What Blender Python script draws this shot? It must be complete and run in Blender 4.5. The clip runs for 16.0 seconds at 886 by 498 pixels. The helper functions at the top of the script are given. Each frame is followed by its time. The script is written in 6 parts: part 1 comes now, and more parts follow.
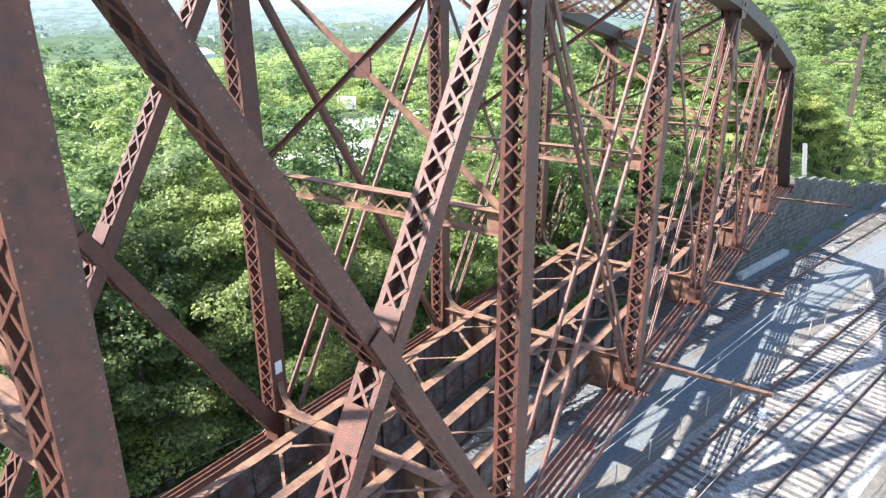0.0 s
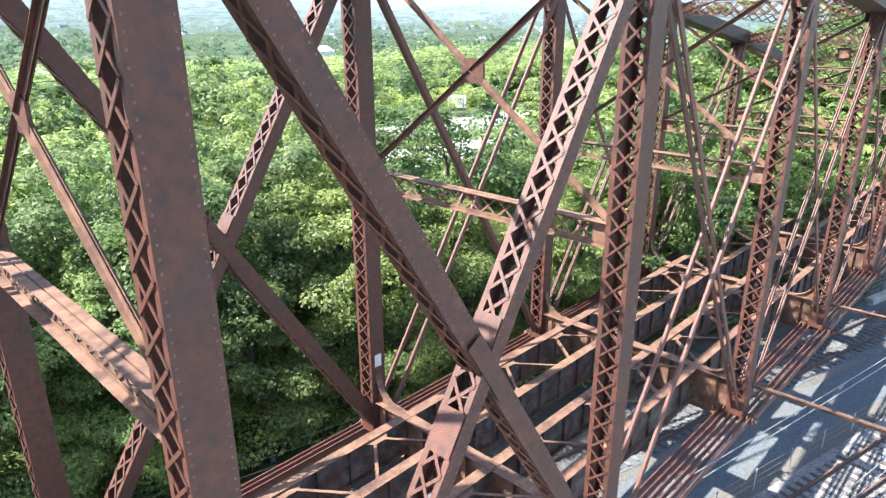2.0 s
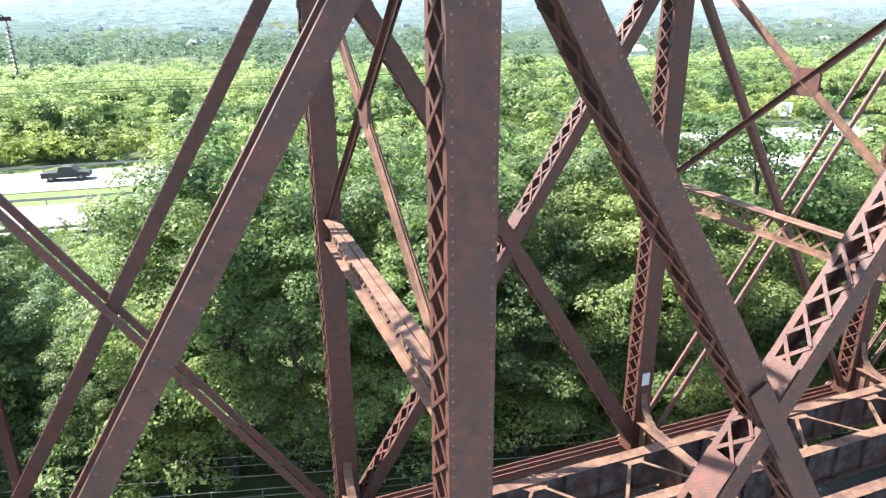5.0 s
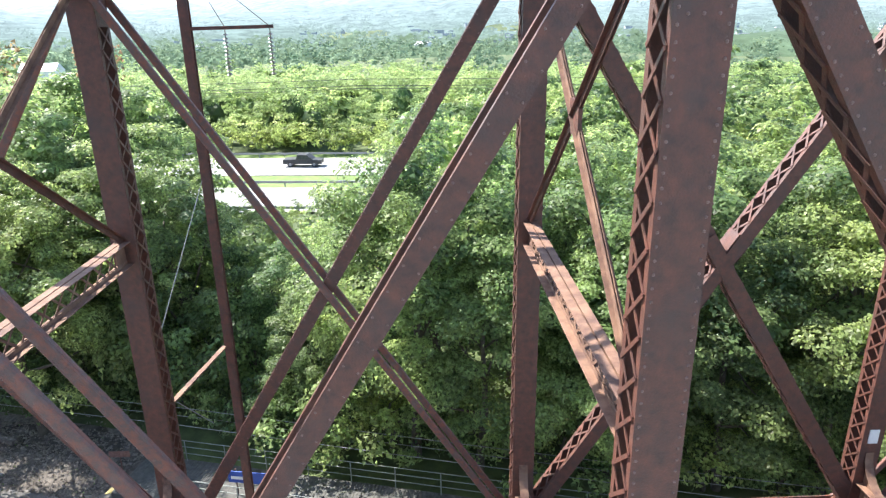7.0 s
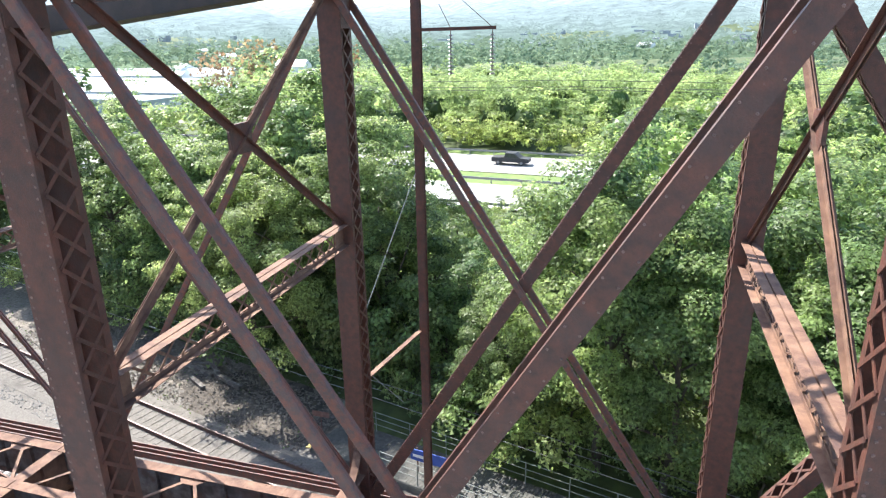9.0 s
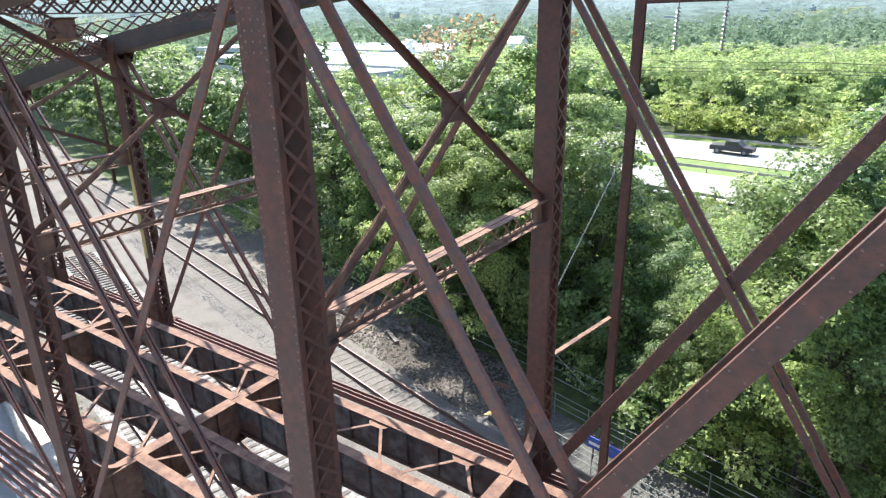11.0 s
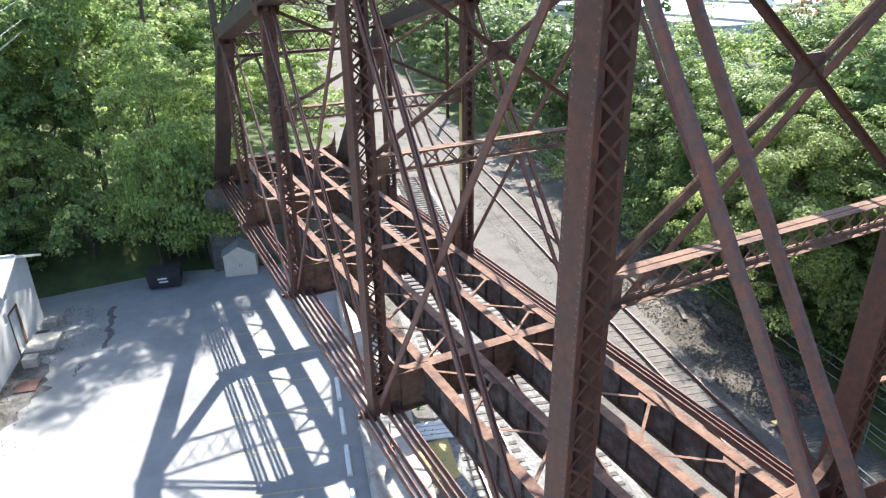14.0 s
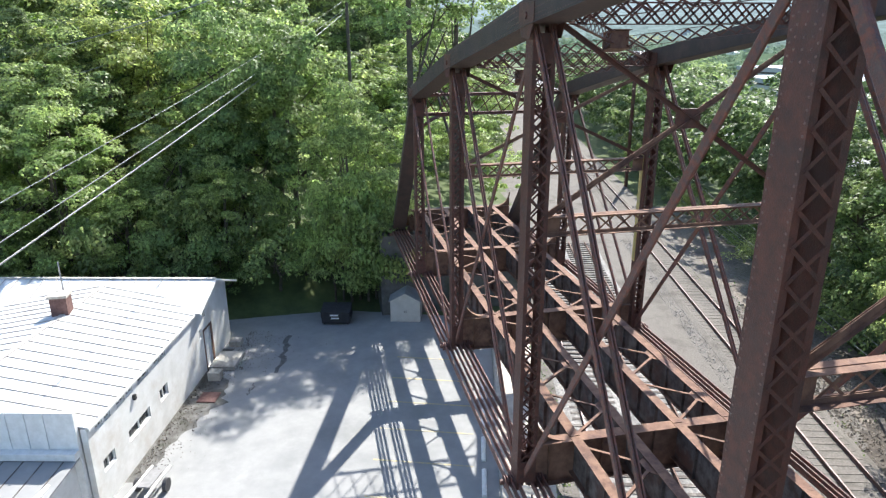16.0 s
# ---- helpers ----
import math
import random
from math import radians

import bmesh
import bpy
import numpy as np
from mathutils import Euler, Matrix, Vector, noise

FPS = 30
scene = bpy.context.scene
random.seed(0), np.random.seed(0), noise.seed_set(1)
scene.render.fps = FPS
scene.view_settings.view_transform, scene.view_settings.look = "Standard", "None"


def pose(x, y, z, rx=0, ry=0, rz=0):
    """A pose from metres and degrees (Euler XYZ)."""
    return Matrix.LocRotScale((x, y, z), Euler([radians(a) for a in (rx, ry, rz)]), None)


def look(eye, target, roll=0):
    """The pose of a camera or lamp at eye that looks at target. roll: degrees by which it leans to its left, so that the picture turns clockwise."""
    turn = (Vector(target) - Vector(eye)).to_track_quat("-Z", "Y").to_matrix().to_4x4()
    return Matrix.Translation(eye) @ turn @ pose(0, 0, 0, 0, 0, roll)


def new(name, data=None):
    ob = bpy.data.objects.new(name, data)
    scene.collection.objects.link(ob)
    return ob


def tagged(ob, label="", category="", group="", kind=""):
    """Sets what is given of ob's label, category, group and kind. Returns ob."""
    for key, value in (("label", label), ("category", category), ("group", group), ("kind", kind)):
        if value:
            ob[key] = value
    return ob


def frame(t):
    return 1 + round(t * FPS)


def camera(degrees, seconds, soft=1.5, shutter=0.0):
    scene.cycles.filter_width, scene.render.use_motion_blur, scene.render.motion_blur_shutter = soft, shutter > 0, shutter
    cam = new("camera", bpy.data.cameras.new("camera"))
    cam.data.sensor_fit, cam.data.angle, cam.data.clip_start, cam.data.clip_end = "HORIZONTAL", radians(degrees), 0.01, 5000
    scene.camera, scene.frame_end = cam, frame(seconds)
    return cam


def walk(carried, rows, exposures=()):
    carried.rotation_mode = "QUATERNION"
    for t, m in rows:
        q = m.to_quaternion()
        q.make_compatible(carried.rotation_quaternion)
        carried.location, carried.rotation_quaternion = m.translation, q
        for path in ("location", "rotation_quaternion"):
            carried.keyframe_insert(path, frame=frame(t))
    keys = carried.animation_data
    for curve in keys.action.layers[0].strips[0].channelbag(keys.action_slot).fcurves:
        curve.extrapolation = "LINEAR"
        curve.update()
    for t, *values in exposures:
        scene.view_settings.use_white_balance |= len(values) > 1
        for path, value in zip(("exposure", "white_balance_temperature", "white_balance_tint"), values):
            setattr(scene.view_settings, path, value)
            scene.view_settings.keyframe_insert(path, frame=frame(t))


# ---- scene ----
cam = camera(68.82, 16.0, soft=1.3)
PATH = [
    (0.0, pose(-2.372, -6.001, 12.496, 70.71, 0.35, -55.69)),
    (0.5, pose(-2.402, -5.974, 12.546, 70.73, 0.33, -55.08)),
    (1.0, pose(-2.402, -5.950, 12.606, 70.70, 0.31, -53.23)),
    (1.5, pose(-2.405, -5.993, 12.636, 70.69, 0.26, -49.44)),
    (2.0, pose(-2.407, -5.990, 12.650, 70.66, 0.23, -46.15)),
    (2.5, pose(-2.385, -5.953, 12.657, 70.67, 0.23, -42.90)),
    (3.0, pose(-2.380, -5.928, 12.684, 70.68, 0.23, -38.60)),
    (3.5, pose(-2.375, -5.935, 12.715, 70.69, 0.31, -34.05)),
    (4.0, pose(-2.361, -5.951, 12.743, 70.72, 0.45, -29.41)),
    (4.5, pose(-2.372, -5.941, 12.771, 70.71, 0.47, -24.78)),
    (7.0, pose(-2.375, -5.955, 12.872, 71.11, 0.94, -1.95)),
    (7.5, pose(-2.391, -5.926, 12.889, 71.18, 0.80, 2.67)),
    (8.0, pose(-2.410, -5.892, 12.899, 71.25, 0.87, 7.25)),
    (8.5, pose(-2.399, -5.878, 12.901, 71.27, 0.87, 11.90)),
    (11.0, pose(-2.409, -5.860, 12.784, 69.90, 0.94, 34.63)),
    (11.5, pose(-2.443, -5.825, 12.769, 67.97, 0.98, 39.78)),
    (12.0, pose(-2.511, -5.745, 12.726, 66.12, 1.09, 45.02)),
    (12.5, pose(-2.524, -5.694, 12.734, 64.88, 1.11, 50.04)),
    (13.0, pose(-2.554, -5.668, 12.744, 64.69, 1.15, 53.53)),
    (13.5, pose(-2.571, -5.659, 12.761, 64.93, 1.09, 57.92)),
    (14.0, pose(-2.539, -5.672, 12.758, 66.22, 0.85, 62.61)),
    (14.5, pose(-2.565, -5.672, 12.737, 67.62, 0.65, 67.38)),
    (15.0, pose(-2.550, -5.683, 12.745, 69.18, 0.64, 72.03)),
    (15.5, pose(-2.670, -5.604, 12.676, 70.95, 0.37, 76.61)),
    (16.0, pose(-2.694, -5.600, 12.628, 71.82, 0.22, 78.40)),
]
walk(cam, PATH, [(0.0, 1.92, 6350, 10), (4.5, 1.92, 6350, 10), (7.0, 1.86, 6350, 10), (8.5, 1.77, 6350, 10), (11.0, 1.66, 6350, 10), (13.0, 1.62, 6350, 10), (14.5, 1.56, 6350, 10), (16.0, 1.25, 6350, 10)])

# ---------------------------------------------------------------- light
SUN_AZ, SUN_EL = 145.7, 51.1          # azimuth from +x towards +y, elevation
world = bpy.data.worlds.new("sky_world")
scene.world = world
world.use_nodes = True
wn = world.node_tree
sky = wn.nodes.new("ShaderNodeTexSky")
sky.sky_type, sky.sun_disc = "NISHITA", False
sky.sun_elevation, sky.sun_rotation = radians(SUN_EL), radians(90 - SUN_AZ)
sky.air_density, sky.dust_density = 1.0, 0.8
wn.links.new(sky.outputs[0], wn.nodes["Background"].inputs[0])
wn.nodes["Background"].inputs[1].default_value = 0.135
sun = new("sun", bpy.data.lights.new("sun", "SUN"))
sun.data.energy, sun.data.angle, sun.data.color = 4.7, radians(0.6), (1.0, 0.95, 0.87)
sun_dir = Vector((math.cos(radians(SUN_EL)) * math.cos(radians(SUN_AZ)), math.cos(radians(SUN_EL)) * math.sin(radians(SUN_AZ)), math.sin(radians(SUN_EL))))
sun.matrix_world = look(sun_dir * 60, (0, 0, 0))

# ---------------------------------------------------------------- materials
def material(name, base, other, scale=3.0, rough=0.8, metal=0.0, bump=0.2, fine=40.0, detail=6.0, lo=0.35, hi=0.65, island=0.0, third=None, third_scale=0.6, spec=0.5, speck=None):
    """Two colours mixed by noise at one scale, a third in patches at a larger scale, fine bump; island varies loose pieces."""
    m = bpy.data.materials.new(name)
    m.use_nodes = True
    t = m.node_tree
    b = t.nodes["Principled BSDF"]
    co = t.nodes.new("ShaderNodeNewGeometry")
    n1 = t.nodes.new("ShaderNodeTexNoise")
    n1.inputs["Scale"].default_value, n1.inputs["Detail"].default_value = scale, detail
    n1.inputs["Roughness"].default_value = 0.65
    t.links.new(co.outputs["Position"], n1.inputs["Vector"])
    r1 = t.nodes.new("ShaderNodeMapRange")
    r1.inputs[1].default_value, r1.inputs[2].default_value = lo, hi
    t.links.new(n1.outputs[0], r1.inputs[0])
    mix = t.nodes.new("ShaderNodeMix")
    mix.data_type = "RGBA"
    mix.inputs[6].default_value, mix.inputs[7].default_value = (*base, 1), (*other, 1)
    t.links.new(r1.outputs[0], mix.inputs[0])
    col = mix.outputs[2]
    if third:
        n3 = t.nodes.new("ShaderNodeTexNoise")
        n3.inputs["Scale"].default_value, n3.inputs["Detail"].default_value = third_scale, 8
        n3.inputs["Roughness"].default_value = 0.7
        t.links.new(co.outputs["Position"], n3.inputs["Vector"])
        r3 = t.nodes.new("ShaderNodeMapRange")
        r3.inputs[1].default_value, r3.inputs[2].default_value = 0.5, 0.68
        t.links.new(n3.outputs[0], r3.inputs[0])
        mx = t.nodes.new("ShaderNodeMix")
        mx.data_type = "RGBA"
        t.links.new(r3.outputs[0], mx.inputs[0])
        t.links.new(col, mx.inputs[6])
        mx.inputs[7].default_value = (*third, 1)
        col = mx.outputs[2]
    if speck:
        n4 = t.nodes.new("ShaderNodeTexNoise")
        n4.inputs["Scale"].default_value, n4.inputs["Detail"].default_value = 7.0, 12
        n4.inputs["Roughness"].default_value = 0.8
        t.links.new(co.outputs["Position"], n4.inputs["Vector"])
        r4 = t.nodes.new("ShaderNodeMapRange")
        r4.inputs[1].default_value, r4.inputs[2].default_value, r4.inputs[4].default_value = 0.62, 0.7, 0.75
        t.links.new(n4.outputs[0], r4.inputs[0])
        m4 = t.nodes.new("ShaderNodeMix")
        m4.data_type = "RGBA"
        t.links.new(r4.outputs[0], m4.inputs[0])
        t.links.new(col, m4.inputs[6])
        m4.inputs[7].default_value = (*speck, 1)
        col = m4.outputs[2]
    if island:
        hs = t.nodes.new("ShaderNodeHueSaturation")
        mr = t.nodes.new("ShaderNodeMapRange")
        mr.inputs[3].default_value, mr.inputs[4].default_value = 1 - island, 1 + island
        t.links.new(co.outputs["Random Per Island"], mr.inputs[0])
        t.links.new(mr.outputs[0], hs.inputs["Value"])
        t.links.new(col, hs.inputs["Color"])
        col = hs.outputs[0]
    t.links.new(col, b.inputs["Base Color"])
    b.inputs["Roughness"].default_value, b.inputs["Metallic"].default_value = rough, metal
    b.inputs["Specular IOR Level"].default_value = spec
    if bump:
        n2 = t.nodes.new("ShaderNodeTexNoise")
        n2.inputs["Scale"].default_value, n2.inputs["Detail"].default_value = fine, 4
        t.links.new(co.outputs["Position"], n2.inputs["Vector"])
        bp = t.nodes.new("ShaderNodeBump")
        bp.inputs["Strength"].default_value, bp.inputs["Distance"].default_value = bump, 0.02
        t.links.new(n2.outputs[0], bp.inputs["Height"])
        t.links.new(bp.outputs[0], b.inputs["Normal"])
    return m


def leaf_material(name, dark, light, island=0.52, through_light=0.48, patch=0.35, gloss=0.24):
    m = bpy.data.materials.new(name)
    m.use_nodes = True
    t = m.node_tree
    b = t.nodes["Principled BSDF"]
    geo = t.nodes.new("ShaderNodeNewGeometry")
    obj = t.nodes.new("ShaderNodeObjectInfo")
    n = t.nodes.new("ShaderNodeTexNoise")
    n.inputs["Scale"].default_value, n.inputs["Detail"].default_value = patch, 3
    t.links.new(geo.outputs["Position"], n.inputs["Vector"])
    mix = t.nodes.new("ShaderNodeMix")
    mix.data_type = "RGBA"
    mix.inputs[6].default_value, mix.inputs[7].default_value = (*dark, 1), (*light, 1)
    mr = t.nodes.new("ShaderNodeMapRange")
    mr.inputs[1].default_value, mr.inputs[2].default_value = 0.35, 0.65
    t.links.new(n.outputs[0], mr.inputs[0])
    t.links.new(mr.outputs[0], mix.inputs[0])
    hs = t.nodes.new("ShaderNodeHueSaturation")
    v = t.nodes.new("ShaderNodeMapRange")
    v.inputs[3].default_value, v.inputs[4].default_value = 1 - island, 1 + island
    t.links.new(geo.outputs["Random Per Island"], v.inputs[0])
    h = t.nodes.new("ShaderNodeMapRange")
    h.inputs[3].default_value, h.inputs[4].default_value = 0.484, 0.514
    t.links.new(obj.outputs["Random"], h.inputs[0])
    t.links.new(h.outputs[0], hs.inputs["Hue"])
    t.links.new(v.outputs[0], hs.inputs["Value"])
    t.links.new(mix.outputs[2], hs.inputs["Color"])
    t.links.new(hs.outputs[0], b.inputs["Base Color"])
    b.inputs["Roughness"].default_value = 0.44
    b.inputs["Specular IOR Level"].default_value = gloss
    tr = t.nodes.new("ShaderNodeBsdfTranslucent")
    br = t.nodes.new("ShaderNodeHueSaturation")
    br.inputs["Saturation"].default_value, br.inputs["Value"].default_value = 1.04, 2.1
    t.links.new(hs.outputs[0], br.inputs["Color"])
    t.links.new(br.outputs[0], tr.inputs["Color"])
    ms = t.nodes.new("ShaderNodeMixShader")
    ms.inputs[0].default_value = through_light
    t.links.new(b.outputs[0], ms.inputs[1])
    t.links.new(tr.outputs[0], ms.inputs[2])
    t.links.new(ms.outputs[0], t.nodes["Material Output"].inputs[0])
    return m


M_STEEL = material("weathered_steel", (0.061, 0.029, 0.023), (0.14, 0.049, 0.032), 6.0, 0.55, 0.0, 0.45, 45, 12.0, lo=0.34, hi=0.68, third=(0.07, 0.038, 0.032), third_scale=1.2, speck=(0.2, 0.13, 0.105))
M_CHORD = material("dark_weathered_steel", (0.036, 0.027, 0.025), (0.07, 0.045, 0.037), 2.2, 0.6, 0.0, 0.3, 55, third=(0.08, 0.05, 0.04), third_scale=0.6, speck=(0.12, 0.1, 0.09))
M_RUST = material("rusty_steel", (0.13, 0.065, 0.042), (0.236, 0.134, 0.086), 3.0, 0.82, 0.0, 0.4, 60, third=(0.068, 0.034, 0.029), third_scale=1.3, speck=(0.25, 0.17, 0.14))
M_EYEBAR = material("eyebar_steel", (0.095, 0.055, 0.048), (0.195, 0.064, 0.04), 9.0, 0.55, 0.0, 0.45, 50, 10.0, lo=0.4, hi=0.62, third=(0.11, 0.07, 0.061), third_scale=3.2, speck=(0.25, 0.2, 0.175))
# rivet colour is lighter than the steel, for the light the heads catch
M_RIVET = material("lightened_rivet_heads", (0.13, 0.076, 0.062), (0.22, 0.125, 0.098), 9.0, 0.45, 0.0, 0.0)
M_WEB = material("stained_girder_paint", (0.058, 0.042, 0.037), (0.17, 0.148, 0.135), 2.2, 0.85, 0.0, 0.3, 40, 10.0, lo=0.42, hi=0.66, third=(0.1, 0.042, 0.028), third_scale=0.9)
M_RAIL = material("rail_steel", (0.2, 0.17, 0.17), (0.12, 0.08, 0.07), 6.0, 0.42, 0.6, 0.1)
M_RAILSIDE = material("rusty_rail", (0.16, 0.085, 0.06), (0.1, 0.06, 0.05), 6.0, 0.8, 0.0, 0.1)
M_TIEDUST = material("dusty_timber_tie", (0.105, 0.095, 0.084), (0.165, 0.15, 0.134), 8.0, 0.9, 0.0, 0.5, 60, island=0.2)
M_TIE = material("weathered_timber_tie", (0.06, 0.052, 0.048), (0.12, 0.105, 0.095), 8.0, 0.9, 0.0, 0.5, 60, island=0.25, third=(0.3, 0.28, 0.25), third_scale=1.6)
M_BALLAST = material("ballast_stone", (0.13, 0.13, 0.13), (0.36, 0.345, 0.325), 7.0, 0.95, 0.0, 1.0, 22, 10.0, third=(0.12, 0.118, 0.115), third_scale=0.5)
M_BLUESTONE = material("bluish_crushed_stone", (0.08, 0.092, 0.103), (0.155, 0.175, 0.192), 6.0, 0.95, 0.0, 1.0, 25, 12.0, third=(0.12, 0.125, 0.13), third_scale=0.35)
M_SHADEDSOIL = material("shaded_littered_soil", (0.028, 0.024, 0.02), (0.085, 0.071, 0.06), 4.0, 0.95, 0.0, 1.0, 12, 12.0, third=(0.13, 0.112, 0.094), third_scale=0.9)
M_RAILING = material("grey_green_railing_paint", (0.13, 0.15, 0.135), (0.2, 0.215, 0.2), 5.0, 0.55, 0.0, 0.0)
M_PLATFORM = material("worn_platform_concrete", (0.08, 0.077, 0.07), (0.135, 0.128, 0.118), 2.0, 0.9, 0.0, 0.3, third=(0.065, 0.058, 0.05), third_scale=0.8)
M_GROUND = material("gravel_soil", (0.085, 0.078, 0.07), (0.2, 0.184, 0.165), 11.0, 0.95, 0.0, 1.0, 22, 14.0, lo=0.3, hi=0.7, third=(0.08, 0.073, 0.063), third_scale=0.55)
M_SCREE = material("coarse_gravel", (0.09, 0.078, 0.065), (0.23, 0.2, 0.168), 5.0, 0.95, 0.0, 1.0, 9, 12.0, third=(0.075, 0.06, 0.048), third_scale=0.3)
M_EARTH = material("forest_floor", (0.05, 0.07, 0.025), (0.095, 0.125, 0.042), 0.8, 0.95, 0.0, 0.5, 9)
M_GRASS = material("grass", (0.09, 0.15, 0.035), (0.16, 0.21, 0.06), 0.9, 0.95, 0.0, 0.6, 20)
M_LOT = material("old_asphalt", (0.235, 0.24, 0.238), (0.3, 0.302, 0.297), 0.7, 0.92, 0.0, 0.25, 60, 10.0, third=(0.21, 0.215, 0.213), third_scale=0.25)
M_ROAD = material("highway_concrete", (0.27, 0.262, 0.245), (0.34, 0.33, 0.31), 0.2, 0.9, 0.0, 0.1)
M_CONC = material("pale_concrete", (0.42, 0.39, 0.33), (0.55, 0.52, 0.46), 2.0, 0.9, 0.0, 0.3, third=(0.25, 0.22, 0.18), third_scale=0.8)
M_STONE = material("dark_stone", (0.07, 0.068, 0.066), (0.14, 0.133, 0.122), 1.5, 0.92, 0.0, 0.7, 16, third=(0.05, 0.06, 0.03), third_scale=0.5)
M_WHITEWALL = material("white_painted_block", (0.72, 0.72, 0.7), (0.6, 0.6, 0.57), 1.2, 0.85, 0.0, 0.3, 30, third=(0.56, 0.53, 0.48), third_scale=0.5)
M_SEAM = material("weathered_roof_seam", (0.36, 0.34, 0.31), (0.46, 0.44, 0.41), 2.0, 0.7, 0.0, 0.0)
M_ROOF = material("white_metal_roof", (0.68, 0.69, 0.69), (0.6, 0.61, 0.61), 0.6, 0.5, 0.0, 0.05, third=(0.52, 0.52, 0.5), third_scale=0.3)
M_BRICK = material("red_brick", (0.12, 0.06, 0.05), (0.19, 0.105, 0.09), 6.0, 0.9)
M_GLASSDARK = material("dark_window_glass", (0.03, 0.035, 0.04), (0.05, 0.055, 0.06), 3.0, 0.12, 0.0, 0.0)
M_BLACK = material("black_plastic", (0.025, 0.025, 0.028), (0.045, 0.045, 0.05), 3.0, 0.55)
M_SHED = material("beige_vinyl", (0.5, 0.46, 0.4), (0.57, 0.53, 0.47), 2.0, 0.7, 0.0, 0.1)
M_YELLOW = material("faded_yellow_paint", (0.55, 0.42, 0.12), (0.45, 0.38, 0.2), 4.0, 0.85, 0.0, 0.1)
M_BAYLINE = material("worn_bay_paint", (0.46, 0.38, 0.19), (0.31, 0.3, 0.26), 5.0, 0.9, 0.0, 0.1, lo=0.4, hi=0.6)
M_WHITE = material("white_paint", (0.78, 0.78, 0.76), (0.66, 0.66, 0.63), 3.0, 0.6, 0.0, 0.1)
M_BLUE = material("blue_sign_paint", (0.03, 0.07, 0.3), (0.04, 0.09, 0.36), 3.0, 0.5, 0.0, 0.0)
M_WIRE = material("cable_aluminium", (0.3, 0.3, 0.3), (0.22, 0.22, 0.22), 5.0, 0.5, 0.3, 0.0)
M_WIREDARK = material("cable_dark", (0.05, 0.05, 0.05), (0.07, 0.07, 0.07), 5.0, 0.6, 0.0, 0.0)
M_INSUL = material("insulator_disc", (0.2, 0.16, 0.13), (0.28, 0.24, 0.2), 5.0, 0.25, 0.0, 0.0)
M_CERAMIC = material("white_ceramic", (0.8, 0.8, 0.8), (0.7, 0.7, 0.7), 5.0, 0.25, 0.0, 0.0)
M_WOOD = material("grey_planks", (0.055, 0.055, 0.05), (0.105, 0.102, 0.093), 5.0, 0.85, 0.0, 0.3, island=0.2)
M_TAR = material("crack_tar", (0.075, 0.075, 0.073), (0.14, 0.14, 0.138), 5.0, 0.9, 0.0, 0.1)
M_LITTER = material("leaf_litter", (0.045, 0.036, 0.028), (0.095, 0.078, 0.06), 5.0, 0.95, 0.0, 0.1, island=0.4)
M_GRIME = material("grimy_asphalt", (0.07, 0.068, 0.062), (0.16, 0.157, 0.15), 1.6, 0.95, 0.0, 0.4, 40, 12.0, third=(0.05, 0.052, 0.036), third_scale=0.7)
M_BARK = material("bark", (0.06, 0.05, 0.04), (0.12, 0.1, 0.08), 4.0, 0.95, 0.0, 0.8, 20)
M_DEAD = material("dead_twig", (0.16, 0.135, 0.11), (0.24, 0.21, 0.175), 4.0, 0.9, 0.0, 0.3)
M_LEAF = leaf_material("leaf", (0.127, 0.183, 0.07), (0.23, 0.288, 0.108))
M_LEAF2 = leaf_material("leaf_yellowish", (0.18, 0.232, 0.082), (0.29, 0.338, 0.12))
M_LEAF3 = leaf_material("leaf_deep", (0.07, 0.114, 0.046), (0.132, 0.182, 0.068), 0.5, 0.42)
# the bluish cast of distance haze is mixed into this leaf colour
M_FARD = leaf_material("hazed_distant_leaf", (0.08, 0.125, 0.09), (0.165, 0.215, 0.14), 0.12, 0.4, 0.04, 0.0)
# white warehouse cladding, greyed and blued by haze put into the colour
M_HAZEWALL = material("hazed_white_cladding", (0.4, 0.43, 0.46), (0.47, 0.5, 0.53), 0.3, 0.8, 0.0, 0.0)
# town walls carry a pale bluish haze tint in their base colour
M_TOWN = material("hazy_town_wall", (0.26, 0.28, 0.3), (0.36, 0.38, 0.4), 0.1, 0.9, 0.0, 0.0)
M_BROWNLEAF = leaf_material("withered_leaf", (0.15, 0.1, 0.058), (0.21, 0.155, 0.09))
M_FAR = leaf_material("far_leaf", (0.16, 0.22, 0.092), (0.285, 0.35, 0.142), 0.4, 0.42, 0.085, 0.05)


